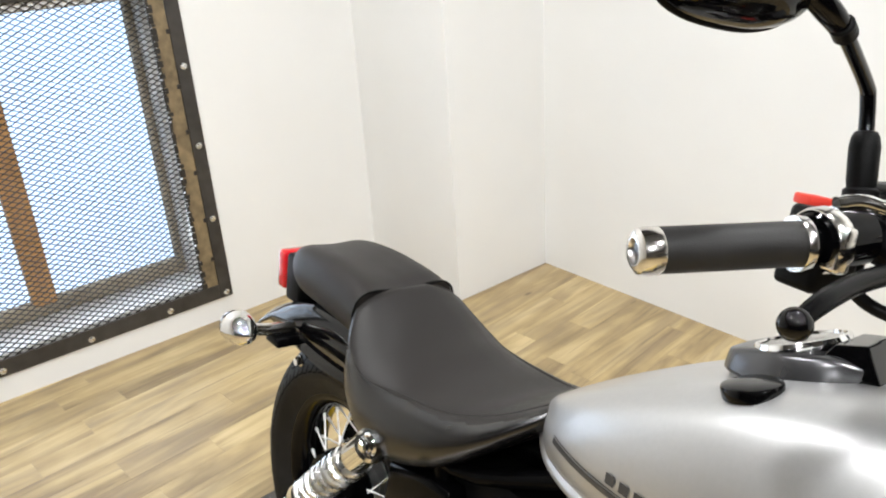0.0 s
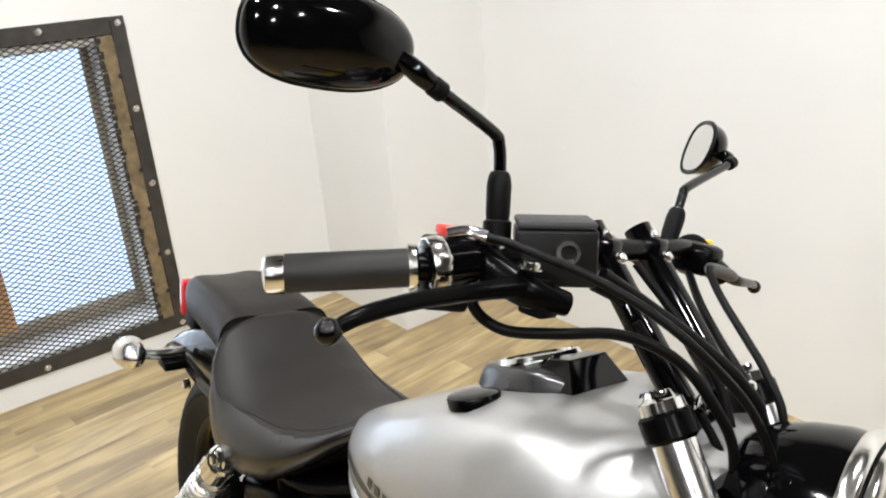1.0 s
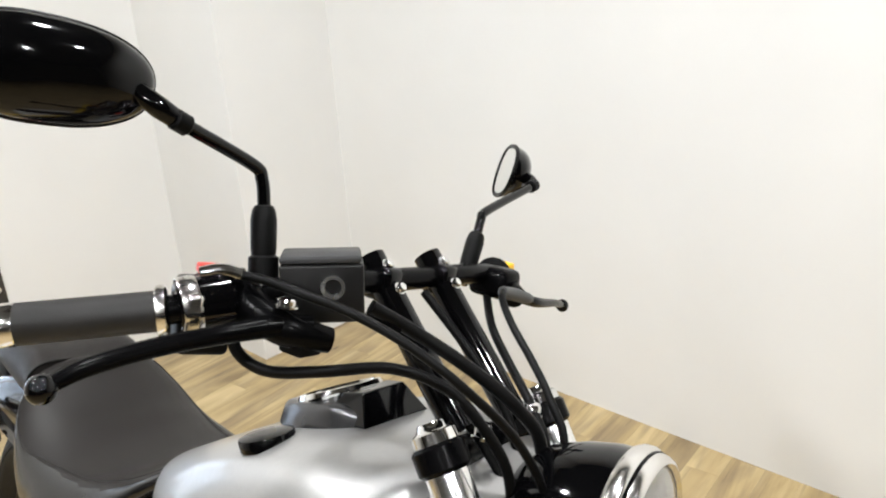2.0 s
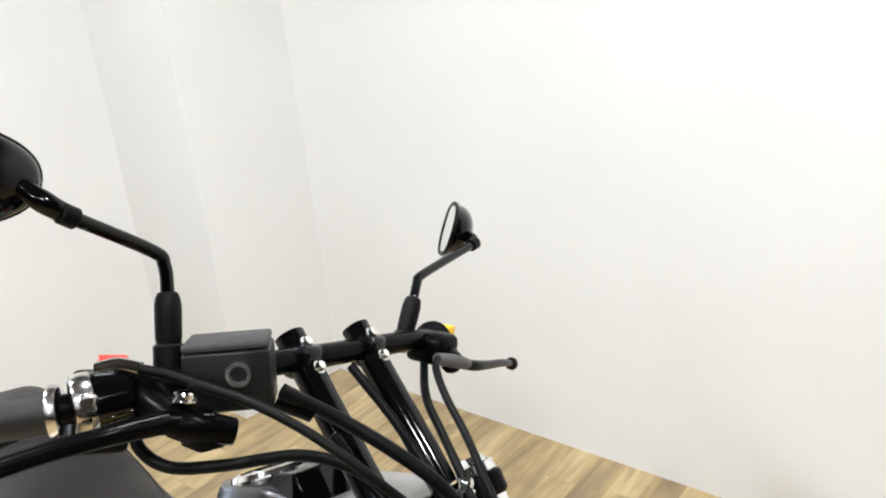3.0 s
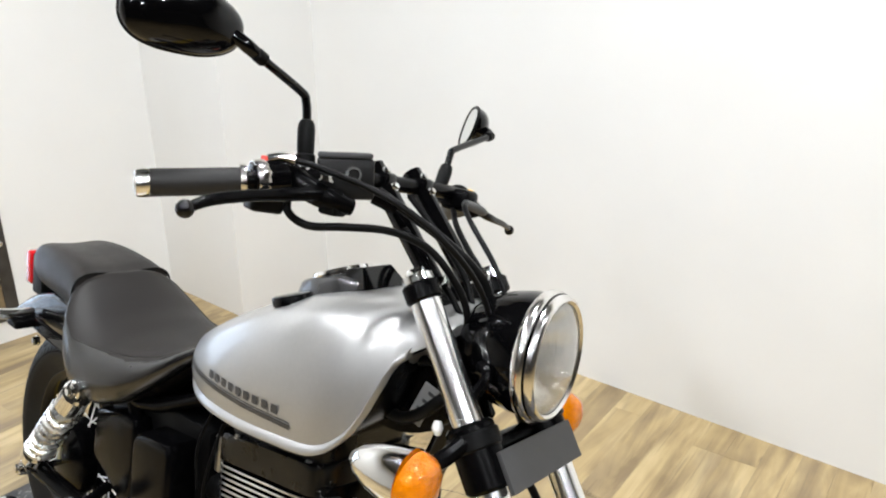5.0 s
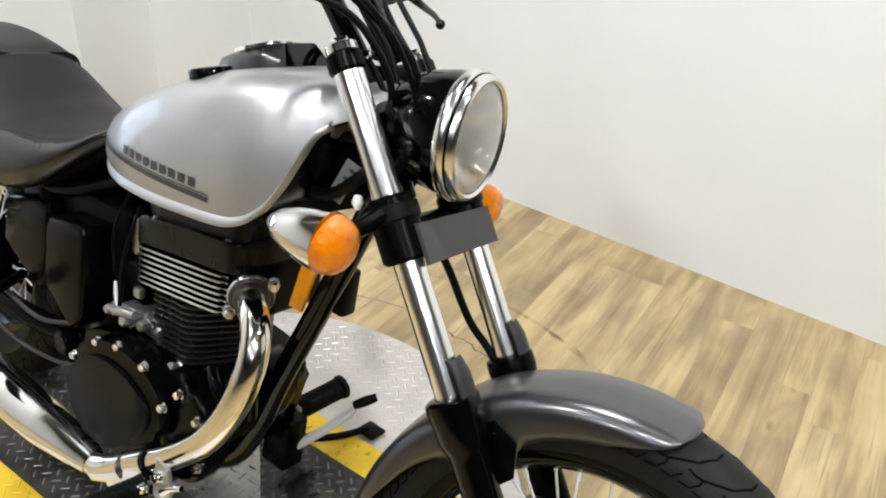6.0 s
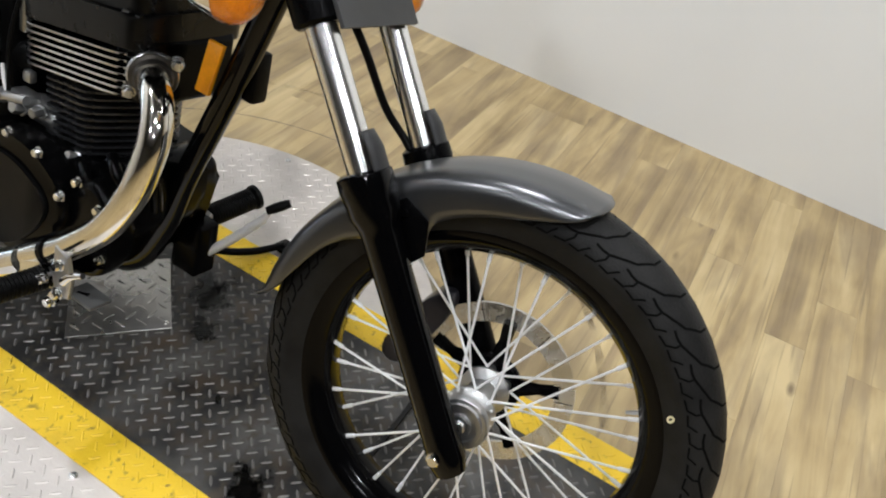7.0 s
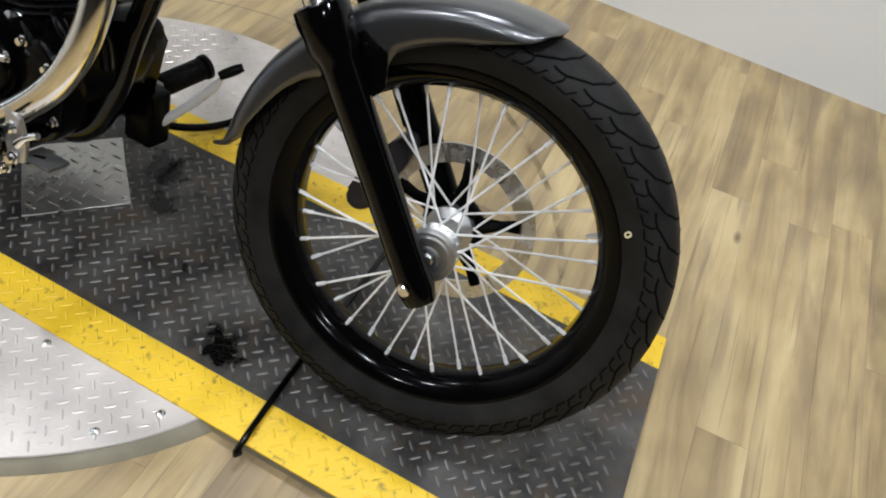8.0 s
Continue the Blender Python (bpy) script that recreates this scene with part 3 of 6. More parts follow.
for y0, y1 in ((SY0, SY0 + YB), (SY1 - YB, SY1)):
    yb = part("yellow_border", skewed(box((SX0, y0, -0.004), (SX1, y1, 0.0004), 0.0006, 1)), YELLOW, runway, "worn yellow paint", smooth=False)
    part("treads", treads(SX0, SX1, SY0, SY1, lambda a, b: y0 + 0.008 < b < y1 - 0.008 and SX0 + 0.012 < a < SX1 - 0.012, 0.0004), YELLOW, yb, smooth=False)["kind"] = "stuff"



def oil_material(r):
    """Wet black oil that thins out into ragged spots towards the edge of a patch of radius r."""
    m = mat("wet_oil", (0.0022, 0.002, 0.0018), 0.14, vary=0.2, rvary=0.08, scale=60, bump=0.4, bscale=90, spec=0.35)
    nt, L = m.node_tree, m.node_tree.links
    b, out = nt.nodes["Principled BSDF"], nt.nodes["Material Output"]
    co = nt.nodes.new("ShaderNodeTexCoord").outputs["Object"]
    n, far, mixed, cut = (nt.nodes.new(k) for k in ("ShaderNodeTexNoise", "ShaderNodeVectorMath", "ShaderNodeMath", "ShaderNodeMapRange"))
    n.inputs["Scale"].default_value, n.inputs["Detail"].default_value, n.inputs["Roughness"].default_value = 1.1 / r, 9, 0.72
    far.operation = "LENGTH"
    L.new(co, n.inputs["Vector"])
    L.new(co, far.inputs[0])
    mixed.operation = "MULTIPLY_ADD"
    mixed.inputs[1].default_value = -0.30 / r
    L.new(far.outputs["Value"], mixed.inputs[0])
    L.new(n.outputs["Fac"], mixed.inputs[2])
    cut.inputs[1].default_value, cut.inputs[2].default_value = 0.33, 0.40
    L.new(mixed.outputs[0], cut.inputs[0])
    clear, mix = nt.nodes.new("ShaderNodeBsdfTransparent"), nt.nodes.new("ShaderNodeMixShader")
    L.new(cut.outputs[0], mix.inputs[0])
    L.new(clear.outputs[0], mix.inputs[1])
    L.new(b.outputs[0], mix.inputs[2])
    L.new(mix.outputs[0], out.inputs["Surface"])
    return m


def oil_stain(cx, cy, r, stretch=1.0, turn=0.0):
    """A film of oil over the treads."""
    bm = lathe([(0, 0.0), (r * 0.5, 0.0), (r, 0.0)], (0, 0, 0), (0, 0, 1), 40)
    bm.transform(Matrix.Translation((cx, cy, 0.0017)) @ Matrix.Rotation(turn, 4, "Z") @ Matrix.Diagonal((stretch, 1, 1, 1)))
    return tagged(finish("oil_stain", bm, oil_material(r), None, smooth=False), "wet black oil stain on the black runway", "stain", kind="structure")


oil_stain(1.18, -0.140, 0.068, 1.6, -0.35)
oil_stain(0.80, 0.165, 0.085, 1.6, -0.1)
oil_stain(0.865, 0.075, 0.050, 1.4, -0.3)
tagged(finish("tie_rod", tube([(1.324, -0.29, -0.008), (1.323, -0.283, 0.007), (1.31, -0.1, 0.008), (1.306, 0.1, 0.008), (1.298, 0.25, 0.008)], 0.0058, 10, 4), GLOSS), "thin black rod lying across the runway", "rod")

jack_plate = thing("small_tread_plate", "small square of bright tread plate lying on the runway", "metal plate", pose(0.672, 0.034, 0.0005, 0, 0, 47))
jp = part("sheet", box((-0.098, -0.105, 0), (0.098, 0.105, 0.004), 0.0008, 1), BRIGHTPLATE, jack_plate, smooth=False)
part("treads", treads(-0.09, 0.09, -0.095, 0.095, lambda a, b: True, 0.004, 0.029, (0.0145, 0.0034)), BRIGHTPLATE, jp, smooth=False)["kind"] = "stuff"
part("bolt", bolt((0.088, -0.09, 0.004), (0, 0, 1), 0.004, 0.003), STEEL, jack_plate)

# ---- motorcycle ----
BIKE = pose(0, 0, 0, 0, 0, -3.03) @ pose(0, 0, 0, -11.93)
bike = thing("motorcycle", "silver and black cruiser motorcycle leaning on its side stand", "motorcycle", BIKE)
RAKE = 35.0
HEAD = Matrix.Translation((1.626, 0, 0)) @ Matrix.Rotation(radians(11.03), 4, (-math.sin(radians(RAKE)), 0, math.cos(radians(RAKE)))) @ Matrix.Translation((-1.626, 0, 0))


def fpart(name, bm, material, parent, label="", smooth=True, angle=40):
    """A part that turns with the handlebar."""
    bm.transform(HEAD)
    return part(name, bm, material, parent, label, smooth, angle)


# fuel tank
TANK_CURVE = [(0, 1), (0.35, 0.995), (0.62, 0.972), (0.83, 0.875), (0.95, 0.68), (1.0, 0.45), (0.995, 0.22), (0.96, 0.08), (0.90, 0.0), (0.82, 0.0), (0.4, 0.16), (0, 0.18)]
TANK = [(0.455, 0.752, 0.730, 0.030), (0.475, 0.768, 0.717, 0.062), (0.53, 0.804, 0.712, 0.114), (0.63, 0.861, 0.722, 0.157), (0.75, 0.920, 0.736, 0.178), (0.86, 0.9550, 0.7505, 0.180), (0.91, 0.9636, 0.7585, 0.1782), (0.935, 0.9660, 0.7665, 0.1742), (0.953, 0.9669, 0.778, 0.1692), (0.974, 0.9670, 0.801, 0.1608), (0.991, 0.9660, 0.835, 0.1515), (1.003, 0.9648, 0.875, 0.1425), (1.014, 0.9632, 0.911, 0.1315), (1.045, 0.9570, 0.938, 0.0920)]


def tank_base(x, zb):
    return min(zb, 0.712 + 0.008 * min(1.0, max(0.0, (x - 0.55) / 0.3)))


def tank_half(x, zt, zb, w, n=30):
    """The tank's half section at one station: its side runs on to a common base and is cut off at zb."""
    base = tank_base(x, zb)
    cut = (zb - base) / (zt - base)
    side = spline(TANK_CURVE[:9], 10)
    out = [side[0]]
    for a, b in zip(side, side[1:]):
        if b[1] < cut:
            k = (a[1] - cut) / (a[1] - b[1])
            out.append((a[0] + (b[0] - a[0]) * k, cut))
            break
        out.append(b)
    P = np.array([(u * w, base + v * (zt - base)) for u, v in out])
    L = np.concatenate([[0], np.cumsum(np.hypot(*np.diff(P, axis=0).T))])
    q = np.linspace(0, L[-1], n)
    return list(zip(np.interp(q, L, P[:, 0]), np.interp(q, L, P[:, 1])))


rows, TANK_EDGE = [], []
for x, zt, zb, w in spline(TANK, 8):
    hs = tank_half(x, zt, zb, w)
    y1, z1 = hs[-1]
    hs = hs + [(y1 * 0.92, z1 + 0.001), (y1 * 0.45, z1 + 0.16 * (zt - z1)), (0, z1 + 0.18 * (zt - z1))]
    TANK_EDGE.append((x, y1, z1))
    rows.append([(x, -y, z) for y, z in hs] + [(x, y, z) for y, z in hs[-2:0:-1]])
tank = part("fuel_tank", grid(rows, True, caps=True), SILVER, bike, "silver metallic teardrop tank")
TS = spline(TANK, 16)


def tank_at(x, v, off=0.0):
    """A place on the tank's right side at x and height share v."""
    S = np.array(TS)
    zt, zb, w = (np.interp(x, S[:, 0], S[:, k]) for k in (1, 2, 3))
    C = np.array(spline(TANK_CURVE[:9], 12))
    base = tank_base(x, zb)
    u = np.interp(v, C[::-1, 1], C[::-1, 0])
    return V3((x, -u * w - off, base + v * (zt - base)))


part("underside", grid([[(x, q * y * 0.94, z - 0.003 + 0.02 * (1 - q * q)) for q in np.linspace(-1, 1, 11)] for x, y, z in TANK_EDGE[2:-1]]), BLACK, tank, "black underside of the tank")
for side in (-1, 1):
    lip = []
    for x, y, z in TANK_EDGE[4:-6]:
        lip.append([(x, side * (y + a), z + b) for a, b in ((-0.004, 0.009), (0.001, 0.006), (0.006, 0.002), (0.0085, -0.0035), (0.0075, -0.0075), (0.002, -0.008), (-0.006, -0.006))])
    part("seam_lip", grid(lip, True, caps=True), SILVER, tank, "rolled bottom seam", angle=60)


def tank_decal(x0, x1, d0, d1, n=24):
    """A strip of decal on the tank's side, between heights d0 and d1 over a line that rises to the front."""
    S = np.array(TS)
    rows = []
    for i in range(n + 1):
        x = x0 + (x1 - x0) * i / n
        zt, zb = (np.interp(x, S[:, 0], S[:, k]) for k in (1, 2))
        zb = tank_base(x, zb)
        line = 0.755 + (x - 0.584) * 0.063
        rows.append([tank_at(x, (line + d0 + (d1 - d0) * j - zb) / (zt - zb), 0.0012) for j in (0.0, 0.5, 1.0)])
    return grid(rows)


part("stripe", tank_decal(0.545, 0.880, 0.000, 0.0075), DECAL, tank, "dark pinstripe")
part("stripe", tank_decal(0.545, 0.880, 0.0098, 0.0112), DECAL, tank, "thin dark pinstripe")
for k in range(9):
    x = 0.660 + k * 0.0222
    part("lettering", tank_decal(x, x + 0.0145, 0.0150, 0.0280, 2), DECAL, tank, "dark bar in place of a letter")
# filler cap and speedometer pod
CAPN = V3((-0.31, -0.07, 0.95))
cap = part("filler_cap", lathe([(0, 0.0075), (0.010, 0.0074), (0.0270, 0.0066), (0.0300, 0.0054), (0.0312, 0.003), (0.0305, -0.008), (0.0, -0.010)], (0.770, -0.104, 0.9255), CAPN, 36), GLOSS, tank, "gloss black filler cap")
pod = part("speedometer", loft([(0.695, 0.925, 0.900, 0.025), (0.715, 0.935, 0.905, 0.045), (0.76, 0.952, 0.912, 0.060), (0.81, 0.965, 0.925, 0.058), (0.845, 0.965, 0.935, 0.046)], [(0, 1), (0.5, 1), (0.84, 0.95), (0.97, 0.7), (1.06, 0.3), (1.08, 0.15), (0.9, 0), (0, 0)], 5, 4), PODGREY, tank, "grey speedometer pod")
GN = V3((-0.42, 0, 0.90))
GO = (0.764, 0, 0.953)
part("chrome_ring", lathe([(0.044, -0.006), (0.050, -0.005), (0.0515, 0.001), (0.049, 0.006), (0.045, 0.0065), (0.044, 0.003)], GO, GN, 48), CHROME, pod, "chrome bezel ring")
part("dial", lathe([(0, 0.001), (0.045, 0.001), (0.045, -0.006), (0, -0.006)], GO, GN, 32), DIAL, pod, "dark dial face")
part("dial_glass", lathe([(0, 0.005), (0.044, 0.0045), (0.044, 0.003), (0, 0.003)], GO, GN, 32), GLASS, pod)
bm = bmesh.new()
wv = [bm.verts.new(q) for q in [(0.790, -0.047, 0.938), (0.864, -0.047, 0.955), (0.864, 0.047, 0.955), (0.790, 0.047, 0.938), (0.808, -0.034, 0.975), (0.838, -0.030, 0.984), (0.838, 0.030, 0.984), (0.808, 0.034, 0.975)]]
for q in ((3, 2, 1, 0), (4, 5, 6, 7), (0, 1, 5, 4), (1, 2, 6, 5), (2, 3, 7, 6), (3, 0, 4, 7)):
    bm.faces.new([wv[k] for k in q])
bmesh.ops.bevel(bm, geom=bm.edges[:], offset=0.002, segments=2, profile=0.5, affect="EDGES")
part("pod_cover", bm, GLOSS, pod, "black wedge cover", smooth=False)

# seat
SEAT_CURVE = [(0, 0.965), (0.3, 0.98), (0.6, 1.0), (0.8, 0.965), (0.94, 0.83), (1.0, 0.6), (0.985, 0.35), (0.9, 0.12), (0.78, 0.0), (0.4, 0.0), (0, 0.0)]
RIDER = [(0.062, 0.784, 0.762, 0.100, 0.113, 0.690), (0.076, 0.781, 0.744, 0.119, 0.129, 0.640), (0.106, 0.761, 0.711, 0.142, 0.149, 0.595), (0.16, 0.728, 0.684, 0.151, 0.163, 0.567), (0.21, 0.711, 0.682, 0.142, 0.167, 0.567),
         (0.26, 0.699, 0.685, 0.132, 0.168, 0.573), (0.33, 0.694, 0.692, 0.120, 0.160, 0.600), (0.37, 0.700, 0.701, 0.106, 0.150, 0.625), (0.40, 0.712, 0.711, 0.092, 0.140, 0.648), (0.43, 0.728, 0.726, 0.075, 0.127, 0.672),
         (0.46, 0.748, 0.745, 0.055, 0.108, 0.700), (0.49, 0.767, 0.764, 0.033, 0.080, 0.730), (0.505, 0.774, 0.771, 0.020, 0.050, 0.750)]


def seat_sides(part_of):
    """Half sections of the rider's seat: a flat top panel to a crease, and a full side below it."""
    out = []
    for x, zt, cz, cu, w, zb in spline(RIDER, 5):
        h = cz - zb
        top = [(0, zt), (cu * 0.35, zt + 0.0005), (cu * 0.65, zt + (cz - zt) * 0.22), (cu * 0.85, zt + (cz - zt) * 0.55), (cu * 0.97, zt + (cz - zt) * 0.9)]
        low = spline([(cu, cz), (cu + (w - cu) * 0.22, cz - h * 0.005), (cu + (w - cu) * 0.60, cz - h * 0.10), (cu + (w - cu) * 0.90, cz - h * 0.30), (w, cz - h * 0.55), (w * 0.975, cz - h * 0.74), (w * 0.90, cz - h * 0.93), (w * 0.80, zb)], 3)
        out.append([(x, y, z) for y, z in (top + low if part_of == "body" else low)])
    return out


PILLION = [(-0.238, 0.755, 0.725, 0.045), (-0.225, 0.778, 0.712, 0.072), (-0.18, 0.797, 0.705, 0.090), (-0.09, 0.803, 0.702, 0.099), (0.01, 0.796, 0.695, 0.105), (0.058, 0.785, 0.688, 0.110)]
half = seat_sides("body")
seat = part("seat", grid([[(x, -y, z) for x, y, z in r] + [r[-1]] + r[-2:0:-1] for r in half], True, caps=True), VINYL, bike, "black vinyl stepped seat", angle=34)
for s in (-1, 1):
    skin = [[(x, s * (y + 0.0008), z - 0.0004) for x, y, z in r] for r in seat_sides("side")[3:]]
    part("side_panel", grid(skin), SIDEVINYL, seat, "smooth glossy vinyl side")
    part("seam", tube([(r[0][0], r[0][1], r[0][2] + 0.0008) for r in skin], 0.0012, 8, 0), VINYL, seat, "stitched seam")
part("pillion_pad", loft(PILLION, SEAT_CURVE, 8, 5), VINYL, seat)
piping = [(0.060, -0.113 * u, 0.689 + v * 0.0935 + 0.001) for u, v in spline(SEAT_CURVE[:7], 4)]
piping = piping[::-1] + [(x, -y, z) for x, y, z in piping[1:]]
part("piping", tube(piping, 0.0024, 8, 0), RUBBER, seat)

# rear fender, tail light, rails
FEN = [(0.14, 0.690), (0.04, 0.705), (-0.06, 0.705), (-0.16, 0.690), (-0.26, 0.652), (-0.325, 0.618), (-0.362, 0.592)]
rows = []
for x, z in spline(FEN, 5):
    w = 0.088 - 0.012 * max(0, -x - 0.2) / 0.16
    d = 0.105 if x > -0.15 else 0.105 - 0.062 * min(1, (-x - 0.15) / 0.12)
    rows.append([(x - 0.02, -w, z - d), (x, -w, z - d * 0.5), (x, -w * 0.93, z - 0.018), (x, -w * 0.7, z - 0.004), (x, -w * 0.3, z), (x, w * 0.3, z), (x, w * 0.7, z - 0.004), (x, w * 0.93, z - 0.018), (x, w, z - d * 0.5), (x - 0.02, w, z - d)])
fen = part("rear_fender", grid(rows), GLOSS, bike, "gloss black rear fender", angle=60)
sol = fen.modifiers.new("thick", "SOLIDIFY")
sol.thickness = 0.004
tail = part("tail_light", box((-0.285, -0.055, 0.650), (-0.225, 0.055, 0.752), 0.008, 3), PLASTIC, bike, "black tail light housing")
part("lens", box((-0.318, -0.058, 0.668), (-0.284, 0.058, 0.752), 0.009, 3), RED, tail, "red lens")
part("plate_light", box((-0.31, -0.04, 0.648), (-0.27, 0.04, 0.667), 0.004), GLASS, tail)
for s in (-1, 1):
    rail = part("fender_rail", plate(outline_round([(0.16, 0.600), (0.05, 0.597), (-0.06, 0.598), (-0.17, 0.612), (-0.175, 0.632), (-0.06, 0.624), (0.05, 0.625), (0.16, 0.632)], 3), s * 0.094, s * 0.106, 0.003), GLOSS, bike, "black fender rail")
    for bx, bz in ((0.120, 0.640), (0.145, 0.610), (-0.115, 0.585)):
        part("bolt", bolt((bx, s * 0.106, bz), (0, s, 0), 0.0095, 0.013), CHROME, rail)
    # rear turn signal
    sg = part("rear_turn_signal", lathe([(0, 0.062), (0.012, 0.058), (0.024, 0.044), (0.031, 0.02), (0.033, 0.0), (0.0, 0.0)], (-0.195, s * 0.205, 0.645), (1, 0, 0.0), 28), CHROME, bike, "chrome bullet turn signal")
    part("lens", lathe([(0, 0.034), (0.014, 0.031), (0.026, 0.02), (0.0325, 0.002), (0.032, 0.0), (0, 0.0)], (-0.196, s * 0.205, 0.645), (-1, 0, 0.0), 28), GLASS, sg, "clear lens")
    part("stem", tube([(-0.17, s * 0.18, 0.643), (-0.165, s * 0.15, 0.640), (-0.16, s * 0.10, 0.638)], 0.0125, 12, 3), CHROME, sg)
    part("bracket", box((-0.18, min(s * 0.096, s * 0.150), 0.612), (-0.13, max(s * 0.096, s * 0.150), 0.630), 0.003), BLACK, sg)

# shocks
for s in (-1, 1):
    top, low = V3((0.228, s * 0.165, 0.600)), V3((-0.045, s * 0.150, 0.315))
    ax = (low - top).normalized()
    shock = part("shock_absorber", rod(top + ax * 0.015, low, 0.012), CHROME, bike, "chrome coil-over shock")
    part("spring_cover", rod(top + ax * 0.01, top + ax * 0.075, 0.030), CHROME, shock)
    n = ax.orthogonal().normalized()
    b = ax.cross(n)
    coil = []
    for k in range(8 * 14 + 1):
        a = 2 * math.pi * k / 14
        coil.append(top + ax * (0.07 + 0.225 * k / (8 * 14)) + (n * math.cos(a) + b * math.sin(a)) * 0.027)
    part("spring", tube(coil, 0.0066, 8, 0), STEEL, shock, "bright steel coil spring")
    part("spring_seat", rod(low - ax * 0.09, low - ax * 0.055, 0.031), CHROME, shock)
    for q in (top, low):
        part("eye", rod(q - V3((0, 0.014, 0)), q + V3((0, 0.014, 0)), 0.019), CHROME, shock)
        part("bolt", bolt(q + V3((0, s * 0.014, 0)), (0, s, 0), 0.010, 0.014), CHROME, shock)


# wheels
def tyre_mesh(c, R, half, rim_r, rimw, seg=96):
    """A tyre whose beads sit inside the rim's lips and whose sidewalls bulge out past them."""
    prof = []
    for k in range(27):
        a = math.pi * k / 26
        u, v = math.cos(a), max(0.0, math.sin(a))
        bead = rimw / half * 0.93
        h = half * (abs(u) ** 0.8) * (1 if u > 0 else -1) * (bead + (1 - bead) * min(1.0, v / 0.36) ** 0.7)
        prof.append((rim_r + (R - rim_r) * (0.08 + 0.92 * v ** 0.88) if 0 < k < 26 else rim_r, h))
    prof.append((rim_r - 0.004, -rimw * 0.6))
    prof.append((rim_r - 0.004, rimw * 0.6))
    return lathe([(r, -h) for r, h in prof], c, (0, 1, 0), seg, closed=True)


def wheel(name, c, R, half, lip, rimw, hub_r, hub_w, put, n_spoke=36, nipple=0.016, phase=0.0):
    c = V3(c)
    rim = put(name, lathe([(lip, -rimw), (lip, -rimw + 0.004), (lip - 0.012, -rimw + 0.007), (lip - 0.020, -rimw * 0.6), (lip - 0.027, -rimw * 0.35), (lip - 0.027, rimw * 0.35), (lip - 0.020, rimw * 0.6), (lip - 0.012, rimw - 0.007), (lip, rimw - 0.004), (lip, rimw),
                           (lip - 0.008, rimw), (lip - 0.022, rimw * 0.78), (lip - 0.034, rimw * 0.42), (lip - 0.034, -rimw * 0.42), (lip - 0.022, -rimw * 0.78), (lip - 0.008, -rimw)], c, (0, 1, 0), 96, closed=True), RIM, bike, "wheel with gloss black rim")
    put("tyre", tyre_mesh(c, R, half, lip - 0.006, rimw), TYRE, rim, "black road tyre")
    put("hub", lathe([(0.012, -hub_w - 0.012), (hub_r * 0.6, -hub_w - 0.012), (hub_r, -hub_w), (hub_r, -hub_w + 0.006), (hub_r * 0.62, -hub_w + 0.014), (hub_r * 0.55, 0), (hub_r * 0.62, hub_w - 0.014), (hub_r, hub_w - 0.006), (hub_r, hub_w), (hub_r * 0.6, hub_w + 0.012), (0.012, hub_w + 0.012)], c, (0, 1, 0), 40), ALLOY, rim, "polished alloy hub")
    for k in range(n_spoke):
        s = 1 if k % 2 else -1
        lead = 1 if (k // 2) % 2 else -1
        a = 2 * math.pi * k / n_spoke + radians(phase)
        b = a + lead * radians(34)
        p0 = c + V3((math.cos(b) * hub_r * 0.93, s * hub_w, math.sin(b) * hub_r * 0.93))
        p1 = c + V3((math.cos(a) * (lip - 0.0335), s * rimw * 0.22, math.sin(a) * (lip - 0.0335)))
        d = (p1 - p0).normalized()
        bm = tube([p0, p1 - d * nipple], 0.0019, 7, 0)
        tube([p1 - d * nipple, p1], 0.0033, 7, 0, bm)
        put("spoke", bm, SPOKES, rim)
    return rim


TYRE = mat("tyre_rubber", (0.0135, 0.0130, 0.0124), 0.52, vary=0.6, rvary=0.12, scale=24, bump=0.3, bscale=260, spec=0.13)
# near-black rubber: the shade inside the tread grooves, put into the colour
GROOVESHADE = mat("groove_shade_rubber", (0.003, 0.003, 0.003), 0.8, vary=0.2, spec=0.05)


